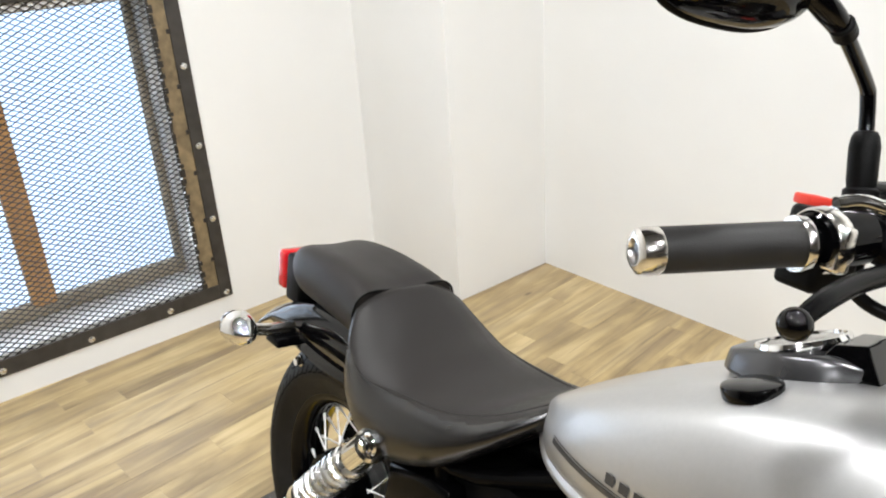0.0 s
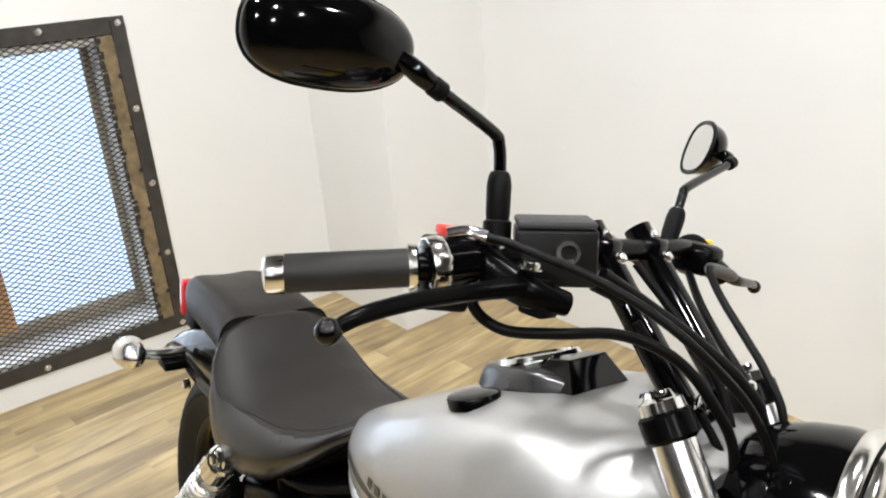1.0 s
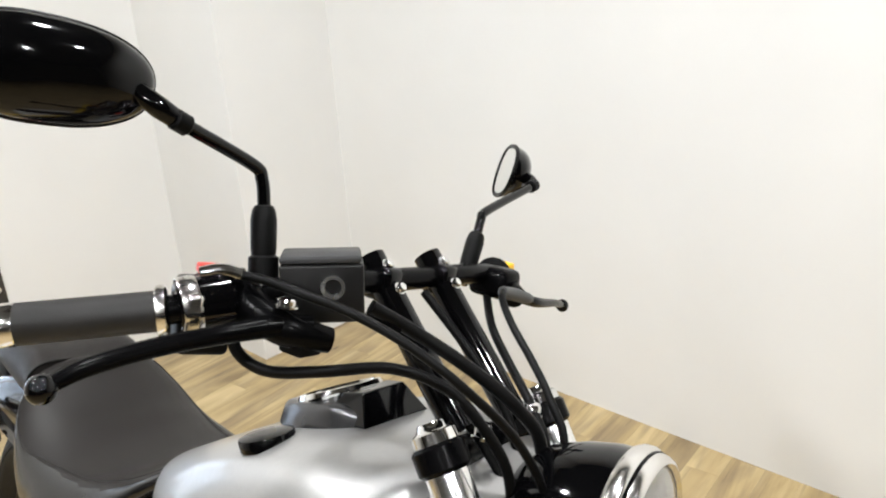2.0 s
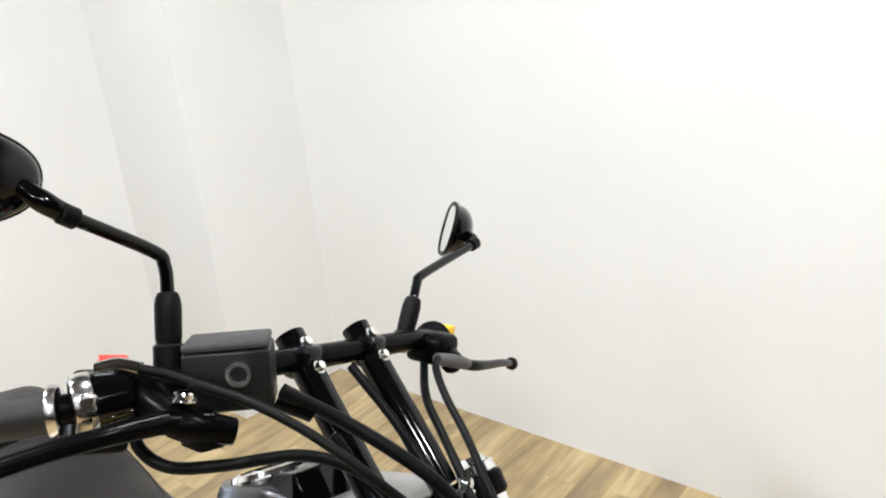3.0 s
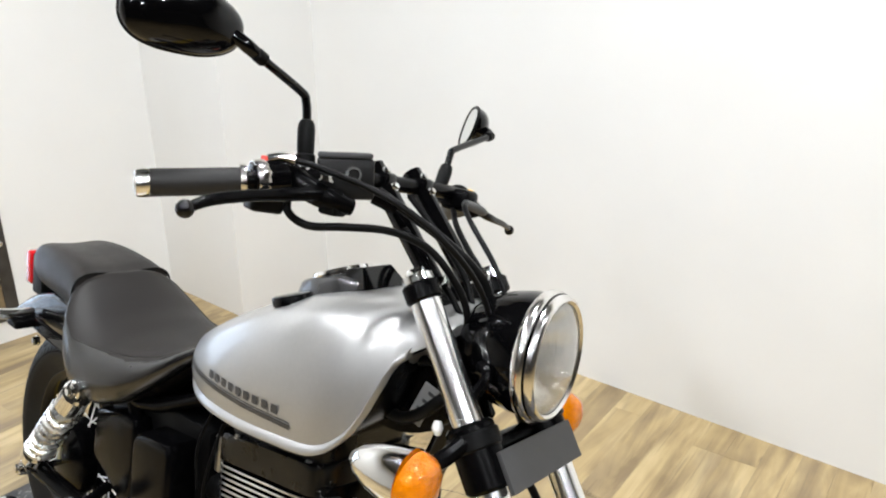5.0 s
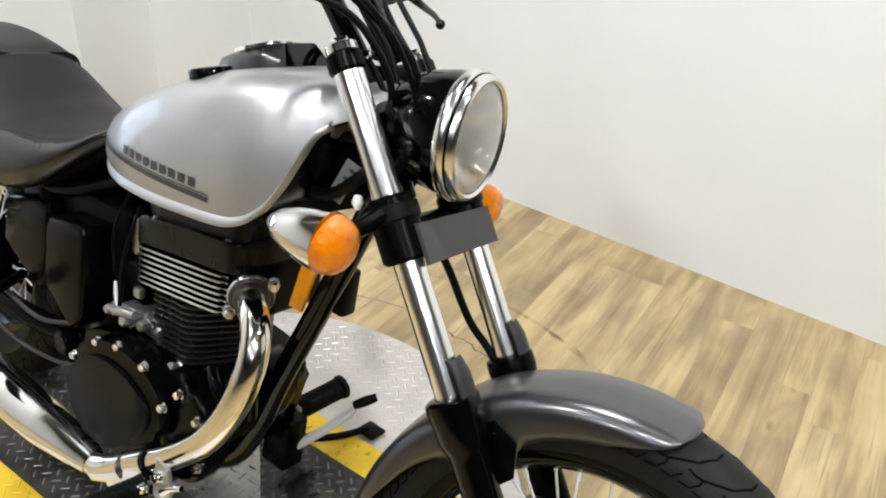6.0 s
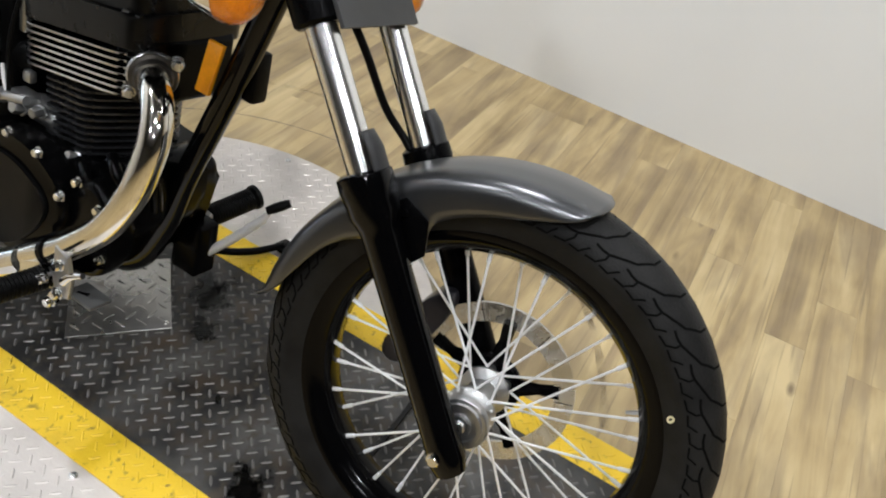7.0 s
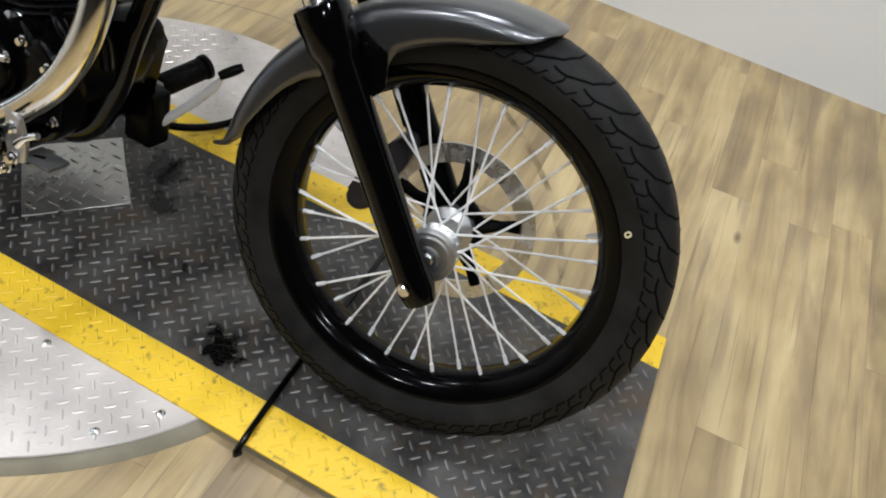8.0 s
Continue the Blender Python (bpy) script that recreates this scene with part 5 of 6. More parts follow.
def lever(s, name, lab):
    pts = [(0.905, -0.190, 1.092), (0.890, -0.22, 1.090), (0.874, -0.26, 1.083), (0.866, -0.31, 1.077), (0.862, -0.36, 1.068), (0.858, -0.388, 1.056)]
    if s > 0:
        pts = [(0.905, 0.170, 1.092), (0.908, 0.210, 1.084), (0.900, 0.260, 1.077), (0.890, 0.310, 1.071), (0.879, 0.355, 1.063), (0.872, 0.3775, 1.058)]
    bm = tube(pts, [q * (1 if s < 0 else 0.72) for q in (0.009, 0.0095, 0.008, 0.0075, 0.007, 0.006)], 12, 5)
    lv = fpart(name, bm, BLACK, bar, lab)
    q = bmesh.new()
    bmesh.ops.create_uvsphere(q, u_segments=20, v_segments=12, radius=0.0105 if s < 0 else 0.0095, matrix=Matrix.Translation(pts[-1]))
    fpart("ball_end", q, GLOSS, lv)
    return lv


lever(-1, "brake_lever", "black brake lever with ball end")
lever(1, "clutch_lever", "black clutch lever with ball end")
ls = fpart("left_switch", rod((0.818, 0.262, 1.09), (0.846, 0.205, 1.105), 0.024, 20), PLASTIC, bar, "black left switch housing")
fpart("yellow_button", box((0.838, 0.224, 1.108), (0.858, 0.240, 1.122), 0.003), YELSW, ls, "yellow button")
fpart("left_housing", box((0.842, 0.150, 1.085), (0.895, 0.195, 1.122), 0.010, 3), BLACK, bar)
fpart("clutch_perch", tube([(0.855, 0.185, 1.106), (0.885, 0.178, 1.098), (0.905, 0.165, 1.092)], 0.014, 12, 4), BLACK, bar)
fpart("cable_adjuster", tube([(0.914, 0.186, 1.091), (0.913, 0.174, 1.093), (0.910, 0.155, 1.097), (0.905, 0.130, 1.101)], [0.0052, 0.0076, 0.0080, 0.0070], 14, 4), GREYRUBBER, bar, "grey cable adjuster")


# mirrors
def mirror(s, base, top, bend, neck, c, n, upv):
    base, top, bend, neck, c, n = (V3(q) for q in (base, top, bend, neck, c, n))
    n.normalize()
    u = n.cross(V3(upv)).normalized()
    w = u.cross(n).normalized()
    if u.y * s > 0:
        u = -u

    def ring(a, k=1.0):
        ca, sa = math.cos(a), math.sin(a)
        wide = 0.0395 * (1.0 - 0.10 * ca)
        return u * (0.073 * k * abs(ca) ** 0.8 * (1 if ca > 0 else -1)) + w * (wide * k * abs(sa) ** 0.85 * (1 if sa > 0 else -1))

    A = [2 * math.pi * i / 48 for i in range(48)]
    rows = []
    for k in range(12):
        t = k / 11
        sc, dp = math.sqrt(max(0.0, 1 - (1 - t) ** 2.4)), -0.034 * (1 - t)
        rows.append([c + n * dp + ring(a, sc) for a in A])
    bm = grid(rows, True)
    bmesh.ops.remove_doubles(bm, verts=bm.verts[:], dist=1e-5)
    mr = fpart("mirror", bm, GLOSS, bar, "gloss black oval mirror on a bent stalk")
    fpart("glass", grid([[c - n * 0.001 + ring(a, 0.93) for a in A], [c + n * 0.002 + ring(a, 0.89) for a in A], [c + n * 0.002 + ring(a, 0.01) for a in A]], True), MIRROR, mr, "mirror glass")
    fpart("bezel", tube([c + n * 0.001 + ring(a, 0.985) for a in A + A[:1]], 0.0030, 8, 0), PLASTIC, mr)
    out = (neck - bend).normalized()
    fpart("stalk", tube([base, top, bend - (bend - top).normalized() * 0.008, bend + out * 0.010, neck - out * 0.02, neck], 0.0060, 12, 5), GLOSS, mr, "black bent stalk")
    up_b = (top - base).normalized()
    fpart("boot", lathe([(0, -0.024), (0.0135, -0.024), (0.0135, -0.004), (0.0108, -0.002), (0.0115, 0.004), (0.0118, 0.030), (0.0105, 0.038), (0.0085, 0.042), (0.0061, 0.043)], top - up_b * 0.043, up_b, 20), RUBBER, mr, "rubber boot")
    hold = c - n * 0.013 + u * 0.050
    fpart("socket", tube([neck - out * 0.012, neck + (hold - neck) * 0.3, hold], [0.0078, 0.0092, 0.0080], 14, 4), GLOSS, mr)
    fpart("joint_collar", rod(neck - out * 0.016, neck - out * 0.001, 0.0090, 16), PLASTIC, mr, "dark plastic joint collar")
    return mr


mirror(-1, (0.826, -0.174, 1.120), (0.815, -0.173, 1.179), (0.809, -0.176, 1.210), (0.803, -0.270, 1.244), (0.745, -0.336, 1.265), (-0.9, 0.38, 0.0), (0, 0, 1))
mirror(1, (0.829, 0.163, 1.090), (0.825, 0.186, 1.157), (0.824, 0.193, 1.182), (0.818, 0.334, 1.226), (0.750, 0.366, 1.238), (-0.771, -0.616, 0.163), (0.16, 0.16, 0.97))

# cables and hoses
for pts, r, lab in (
    ([(0.845, -0.227, 1.125), (0.872, -0.213, 1.1235), (0.903, -0.199, 1.118), (0.938, -0.181, 1.110), (0.985, -0.163, 1.094), (1.030, -0.138, 1.066), (1.065, -0.090, 1.018), (1.080, -0.045, 0.95), (1.06, -0.02, 0.86)], 0.0041, "black throttle cable"),
    ([(0.845, -0.215, 1.085), (0.848, -0.216, 1.060), (0.878, -0.208, 1.048), (0.918, -0.185, 1.055), (0.945, -0.125, 1.057), (0.983, -0.091, 1.045), (1.015, -0.07, 1.015), (1.04, -0.05, 0.97), (1.045, -0.035, 0.90)], 0.0053, "black throttle return cable"),
    ([(0.915, -0.125, 1.105), (0.941, -0.085, 1.083), (0.982, -0.05, 1.056), (1.021, -0.02, 1.025), (1.045, 0.0, 0.985), (1.05, 0.01, 0.88)], 0.0066, "black brake hose"),
    ([(1.10, 0.02, 0.80), (1.15, 0.04, 0.735), (1.19, 0.075, 0.66), (1.25, 0.09, 0.60), (1.36, 0.08, 0.45)], 0.006, "black brake hose"),
    ([(0.905, 0.132, 1.101), (0.917, 0.112, 1.094), (0.945, 0.092, 1.074), (0.985, 0.075, 1.045), (1.020, 0.052, 1.022), (1.050, 0.042, 0.980), (1.05, 0.04, 0.88)], 0.0045, "black clutch cable"),
    ([(0.86, 0.17, 1.09), (0.915, 0.10, 1.065), (0.955, 0.08, 1.035), (1.005, 0.05, 1.005), (1.034, 0.04, 0.965), (1.04, 0.03, 0.86)], 0.0050, "black wiring harness"),
    ([(0.87, 0.02, 1.10), (0.93, 0.03, 1.05), (0.985, 0.03, 1.00), (1.02, 0.025, 0.94)], 0.005, "black wiring harness"),
    ([(0.93, -0.07, 1.06), (0.965, -0.05, 1.02), (1.0, -0.03, 0.98), (1.04, -0.02, 0.93)], 0.0045, "black wiring harness"),
):
    fpart("cable", tube(pts, r, 10, 6), RUBBER, bike, lab)

part("coil_hose", tube([(0.940, -0.074, 0.827), (0.957, -0.076, 0.814), (0.988, -0.077, 0.810), (1.020, -0.076, 0.825), (1.048, -0.073, 0.852), (1.06, -0.06, 0.870)], 0.0085, 12, 5), RUBBER, bike, "black rubber hose")
part("hose", tube([(0.955, -0.068, 0.880), (0.99, -0.068, 0.892), (1.035, -0.062, 0.905)], 0.0075, 10, 4), RUBBER, bike, "black rubber hose")
part("white_connector", tube([(1.065, -0.087, 0.836), (1.068, -0.090, 0.828), (1.069, -0.089, 0.819)], [0.005, 0.008, 0.004], 12, 4), WHITE, bike, "white plastic connector")

# frame
frame_p = part("frame", tube([(1.045, 0, 0.845), (1.02, 0, 0.78), (0.955, 0, 0.60), (0.885, 0, 0.42), (0.845, 0, 0.30), (0.785, 0, 0.20), (0.68, 0, 0.165), (0.45, 0, 0.17)], 0.0205, 16, 5), GLOSS, bike, "black tubular frame")
part("steering_head", rod((1.065, 0, 0.81), (0.955, 0, 0.965), 0.030, 24), BLACK, frame_p)
part("backbone", tube([(0.99, 0, 0.88), (0.80, 0, 0.80), (0.5, 0, 0.67), (0.2, 0, 0.61)], 0.035, 12, 4), BLACK, frame_p)
for s in (-1, 1):
    part("seat_rail", tube([(0.55, s * 0.07, 0.68), (0.35, s * 0.10, 0.60), (0.15, s * 0.10, 0.63)], 0.014, 10, 4), BLACK, frame_p)
    part("cradle", tube([(0.50, s * 0.09, 0.17), (0.42, s * 0.10, 0.28), (0.36, s * 0.10, 0.45), (0.32, s * 0.10, 0.60)], 0.016, 10, 4), BLACK, frame_p)
part("reflector", plate([(0.930, 0.672), (0.960, 0.672), (0.940, 0.588), (0.912, 0.588)], -0.032, -0.024, 0.002), REFLECTOR, frame_p, "amber side reflector", smooth=False)
part("neck_cover", plate(outline_round([(0.86, 0.80), (0.95, 0.775), (1.03, 0.80), (1.055, 0.84), (1.03, 0.925), (0.98, 0.958), (0.90, 0.94)], 4), -0.058, 0.058, 0.008, 2), BLACK, frame_p, "black steering neck cover")
lab = part("warning_label", plate([(0.985, 0.805), (1.012, 0.800), (1.040, 0.862), (1.014, 0.868)], -0.0615, -0.0585, 0.0008, 1), mat("pale_label", (0.25, 0.25, 0.25), 0.5, vary=0.1), frame_p, "pale printed label", smooth=False)
for k in range(4):
    part("print_bar", plate([(0.994 + k * 0.009, 0.812 + k * 0.0135), (1.012 + k * 0.008, 0.808 + k * 0.0135), (1.014 + k * 0.008, 0.8125 + k * 0.0135), (0.996 + k * 0.009, 0.8165 + k * 0.0135)], -0.0622, -0.0612), DECAL, lab, smooth=False)
part("horn", box((0.955, 0.012, 0.585), (0.988, 0.045, 0.665), 0.006), PLASTIC, bike, "black horn box")

# engine
engine = part("engine", plate(outline_round([(0.47, 0.20), (0.62, 0.165), (0.74, 0.175), (0.80, 0.23), (0.83, 0.33), (0.83, 0.40), (0.70, 0.42), (0.55, 0.40), (0.46, 0.33)], 5), -0.125, 0.125, 0.02, 3), ENGINE, bike, "black single-cylinder engine")


def fin(x0, x1, hy, z, t, tilt=0.15, cut=0.0):
    pts = outline_round([(x0 + 0.02, -hy), (x0 + 0.06, -hy), (x1 - cut, -hy), (x1 - cut * 0.42, -hy * 0.55), (x1, 0), (x1 - cut * 0.42, hy * 0.55), (x1 - cut, hy), (x0 + 0.06, hy), (x0 + 0.02, hy), (x0 + 0.004, hy * 0.86), (x0, 0), (x0 + 0.004, -hy * 0.86)], 3) if cut else outline_round([(x0 + 0.02, -hy), ((x0 + x1) / 2, -hy), (x1 - 0.028, -hy), (x1 - 0.010, -hy * 0.92), (x1 - 0.002, -hy * 0.7), (x1, 0), (x1 - 0.002, hy * 0.7), (x1 - 0.010, hy * 0.92), (x1 - 0.028, hy), ((x0 + x1) / 2, hy), (x0 + 0.02, hy), (x0 + 0.004, hy * 0.86), (x0, hy * 0.6), (x0, -hy * 0.6), (x0 + 0.004, -hy * 0.86)], 3)
    bm = bmesh.new()
    a = [bm.verts.new((x, y, z + (x - 0.74) * tilt)) for x, y in pts]
    b = [bm.verts.new((x, y, z + t + (x - 0.74) * tilt)) for x, y in pts]
    bm.faces.new(a[::-1])
    bm.faces.new(b)
    n = len(a)
    for k in range(n):
        bm.faces.new((a[k], a[(k + 1) % n], b[(k + 1) % n], b[k]))
    return bm


FINEDGE = mat("machined_fin_edge", (0.66, 0.66, 0.65), 0.28, 1.0, vary=0.06, scale=60)
cyl = part("cylinder", fin(0.660, 0.808, 0.080, 0.352, 0.30, cut=0.08), ENGINE, engine, "black finned cylinder", angle=50)
for k in range(7):
    z = 0.541 + k * 0.0106
    f7 = part("fin", fin(0.604, 0.850, 0.102, z, 0.0030), ENGINE, cyl, "black cooling fin with machined edge", angle=50)
    for s in (-1, 1):
        edge = [(x, s * y, z + 0.0018 + (x - 0.74) * 0.15) for x, y in ((0.606, 0.074), (0.609, 0.090), (0.622, 0.1015), (0.65, 0.1032), (0.71, 0.1035), (0.77, 0.1033), (0.806, 0.1025), (0.828, 0.100), (0.840, 0.095))]
        part("machined_edge", tube(edge, 0.0017, 6, 4), FINEDGE, f7, "bright machined fin edge")
for k in range(15):
    part("fin", fin(0.645, 0.816, 0.095, 0.360 + k * 0.0117, 0.0032, cut=0.060), FINBLACK, cyl, "black cooling fin", angle=50)
head_c = None
for x0, x1, hy, z, h, bev in ((0.606, 0.872, 0.106, 0.618, 0.050, 0.010), (0.618, 0.866, 0.094, 0.664, 0.052, 0.016)):
    bm = fin(x0, x1, hy, z, h)
    top = max(bm.faces, key=lambda f: f.calc_center_median().z)
    bmesh.ops.bevel(bm, geom=list(top.edges), offset=bev, segments=5, profile=0.5, affect="EDGES")
    if head_c is None:
        head_c = part("rocker_cover", bm, ROCKER, engine, "gloss black rocker cover with a stepped shoulder", angle=50)
    else:
        part("cover_upper", bm, ROCKER, head_c, angle=50)
part("cover_top", fin(0.640, 0.870, 0.072, 0.706, 0.012), ENGINE, head_c)
for x, y in ((0.66, -0.099), (0.835, -0.094)):
    part("bolt", bolt((x, y, 0.666 + (x - 0.74) * 0.15), (0, 0, 1), 0.007, 0.006), STEEL, head_c)
part("exhaust_port", box((0.80, -0.088, 0.545), (0.874, 0.085, 0.652), 0.012, 3), ENGINE, engine, "black exhaust port block")
part("fin_bracket", box((0.602, -0.106, 0.570), (0.618, -0.094, 0.640), 0.005, 3), DULLALLOY, engine)
cover = part("clutch_cover", plate(outline_round([(0.525, 0.325), (0.565, 0.395), (0.64, 0.43), (0.73, 0.425), (0.79, 0.385), (0.795, 0.33), (0.74, 0.28), (0.66, 0.235), (0.57, 0.22)], 5), -0.165, -0.12, 0.014, 4), ENGINE, engine, "black clutch cover")
part("cover_inset", plate(outline_round([(0.518, 0.290), (0.555, 0.355), (0.61, 0.390), (0.68, 0.397), (0.745, 0.375), (0.765, 0.345), (0.735, 0.290), (0.66, 0.228), (0.575, 0.218)], 5), -0.172, -0.160, 0.004, 3), PLASTIC, cover, "flat matt black inset")
for x, z in ((0.600, 0.412), (0.661, 0.432), (0.735, 0.430), (0.752, 0.352), (0.700, 0.268), (0.790, 0.380), (0.62, 0.222), (0.53, 0.35)):
    part("bolt", bolt((x, -0.158, z), (0, -1, 0), 0.0072, 0.011), STEEL, cover)
side_case = part("side_case", plate(outline_round([(0.76, 0.30), (0.80, 0.40), (0.85, 0.42), (0.89, 0.37), (0.87, 0.27), (0.80, 0.24)], 5), -0.145, -0.10, 0.012, 3), ENGINE, engine)
for x, z in ((0.81, 0.41), (0.86, 0.385), (0.87, 0.30)):
    part("bolt", bolt((x, -0.143, z), (0, -1, 0), 0.007, 0.011), CHROME, side_case)
part("carburettor", tube([(0.60, -0.05, 0.50), (0.52, -0.05, 0.51), (0.44, -0.04, 0.52)], [0.032, 0.038, 0.03], 16, 4), PLASTIC, engine, "dark carburettor")
part("intake_block", box((0.590, -0.115, 0.450), (0.636, -0.085, 0.472), 0.006, 3), ALLOY, engine, "cast alloy block")
part("intake_lug", box((0.614, -0.108, 0.492), (0.634, -0.094, 0.512), 0.004, 2), ALLOY, engine)
part("starter", rod((0.60, -0.07, 0.435), (0.68, -0.075, 0.44), 0.024), ALLOY, engine)
part("decompression_fitting", tube([(0.60, -0.115, 0.45), (0.588, -0.12, 0.478), (0.582, -0.12, 0.51)], [0.006, 0.004, 0.003], 8, 3), WHITE, engine)
part("cable", tube([(0.58, -0.12, 0.53), (0.565, -0.115, 0.60), (0.575, -0.09, 0.68)], 0.003, 8, 4), RUBBER, engine)

for q, d, r in (((0.615, -0.105, 0.445), (0, -1, 0.2), 0.012), ((0.655, -0.10, 0.455), (0.2, -1, 0), 0.010), ((0.575, -0.11, 0.455), (0, -1, 0), 0.009), ((0.70, -0.105, 0.405), (0, -1, 0.6), 0.008), ((0.745, -0.10, 0.41), (0, -1, 0.6), 0.008)):
    part("fitting", bolt(q, d, r, 0.022), ALLOY, engine)
part("clutch_arm", tube([(0.575, -0.115, 0.445), (0.60, -0.125, 0.462), (0.640, -0.118, 0.468)], [0.007, 0.009, 0.008], 10, 3), ALLOY, engine, "cast alloy clutch arm")
part("cable", tube([(0.60, -0.122, 0.47), (0.60, -0.118, 0.56), (0.615, -0.10, 0.66)], 0.0035, 8, 4), RUBBER, engine)
for pts, r in (([(0.50, -0.135, 0.30), (0.40, -0.14, 0.27), (0.25, -0.145, 0.26), (0.08, -0.145, 0.30)], 0.004), ([(0.44, -0.12, 0.36), (0.34, -0.13, 0.33), (0.2, -0.135, 0.345)], 0.0045)):
    part("brake_rod", tube(pts, r, 8, 4), DARKSTEEL, bike, "steel brake rod")
part("pivot_cover", rod((0.43, -0.10, 0.315), (0.43, -0.135, 0.315), 0.024), SATIN, bike, "black swingarm pivot cover")

# exhaust
HP = [(0.868, -0.066, 0.603), (0.890, -0.090, 0.606), (0.930, -0.118, 0.605), (0.962, -0.140, 0.582), (0.973, -0.156, 0.540), (0.958, -0.168, 0.470), (0.915, -0.175, 0.395), (0.845, -0.178, 0.325), (0.77, -0.180, 0.268), (0.70, -0.182, 0.217), (0.655, -0.184, 0.193), (0.61, -0.185, 0.187), (0.56, -0.186, 0.190)]
exhaust = part("exhaust", tube(HP, 0.0225, 24, 6), PIPE, bike, "chrome exhaust pipe and muffler")
FC, FAX = V3((0.876, -0.078, 0.603)), V3((0.8, -0.6, 0.0))
ear = V3((0.6, 0.8, 0)) * math.cos(radians(38)) + V3((0, 0, 1)) * math.sin(radians(38))
part("port_flange", lathe([(0.02, 0), (0.034, 0), (0.036, 0.004), (0.034, 0.012), (0.029, 0.014), (0.026, 0.022), (0.022, 0.024)], FC, FAX, 24), DARKFLANGE, exhaust, "dark exhaust flange")
part("flange_rim", lathe([(0.0335, 0.001), (0.0362, 0.001), (0.0372, 0.004), (0.0360, 0.008), (0.0345, 0.009)], FC, FAX, 28), STEEL, exhaust, "bright worn rim of the flange")
for sz in (-1, 1):
    q = FC + ear * 0.040 * sz
    part("flange_ear", rod(q + FAX * 0.002, q + FAX * 0.010, 0.0095), DULLALLOY, exhaust)
    part("flange_web", rod(FC + ear * 0.024 * sz + FAX * 0.003, FC + ear * 0.024 * sz + FAX * 0.009, 0.017), DARKFLANGE, exhaust)
    part("flange_bolt", bolt(q + FAX * 0.013, FAX, 0.0075, 0.012), STEEL, exhaust)
part("muffler", tube([(0.64, -0.185, 0.190), (0.55, -0.187, 0.188), (0.42, -0.190, 0.185), (0.15, -0.195, 0.190), (-0.06, -0.198, 0.206)], [0.024, 0.034, 0.043, 0.045, 0.045, 0.042], 28, 6), CHROME, exhaust, "chrome muffler")
for x, z, r in ((0.80, 0.291, 0.0255), (0.60, 0.188, 0.031)):
    part("clamp_band", lathe([(r - 0.004, -0.006), (r, -0.006), (r, 0.006), (r - 0.004, 0.006)], (x, -0.1795 if x > 0.7 else -0.1835, z), (0.8, 0.0, 0.55 if x > 0.7 else 0.0), 24, closed=True), BLACK, exhaust)
part("heat_shield", tube([(0.74, -0.184, 0.244), (0.70, -0.186, 0.215), (0.665, -0.188, 0.196)], 0.0255, 16, 4), CHROME, exhaust, "chrome heat shield")

part("shield_tab", plate([(0.672, 0.222), (0.700, 0.196), (0.722, 0.190), (0.812, 0.270), (0.800, 0.280), (0.76, 0.258)], -0.203, -0.199, 0.001), CHROME, exhaust, "thin chrome shield lip", smooth=False)
for pts in ([(0.785, -0.118, 0.42), (0.815, -0.132, 0.413), (0.832, -0.128, 0.392), (0.836, -0.115, 0.365)], [(0.828, -0.10, 0.452), (0.860, -0.118, 0.445), (0.875, -0.112, 0.42), (0.876, -0.10, 0.39)], [(0.865, -0.075, 0.472), (0.897, -0.090, 0.462), (0.91, -0.085, 0.43), (0.905, -0.075, 0.39)]):
    part("case_rib", tube(pts, 0.010, 12, 5), ENGINE, engine, "black crankcase rib")
part("crank_front", plate(outline_round([(0.78, 0.40), (0.82, 0.44), (0.858, 0.44), (0.872, 0.39), (0.86, 0.32), (0.81, 0.28)], 4), -0.098, 0.06, 0.015, 3), ENGINE, engine, "black crankcase front")

# side covers
part("side_cover", plate([(0.215, 0.545), (0.30, 0.572), (0.368, 0.578), (0.376, 0.555), (0.372, 0.43), (0.350, 0.392), (0.325, 0.385), (0.205, 0.445)], -0.128, -0.085, 0.014, 4), SATIN, bike, "satin black side cover")
part("side_cover", plate([(0.405, 0.560), (0.42, 0.578), (0.52, 0.592), (0.532, 0.575), (0.525, 0.42), (0.500, 0.385), (0.485, 0.382), (0.400, 0.435)], -0.150, -0.06, 0.010, 4), SATIN, bike, "satin black air cleaner cover")
part("battery_box", box((0.20, -0.09, 0.36), (0.56, 0.09, 0.62), 0.02), PLASTIC, bike, "black battery box")
part("side_cover", plate(outline_round([(0.225, 0.545), (0.40, 0.57), (0.55, 0.59), (0.56, 0.44), (0.45, 0.38), (0.215, 0.40)], 4), 0.095, 0.125, 0.012, 4), SATIN, bike, "satin black side cover")


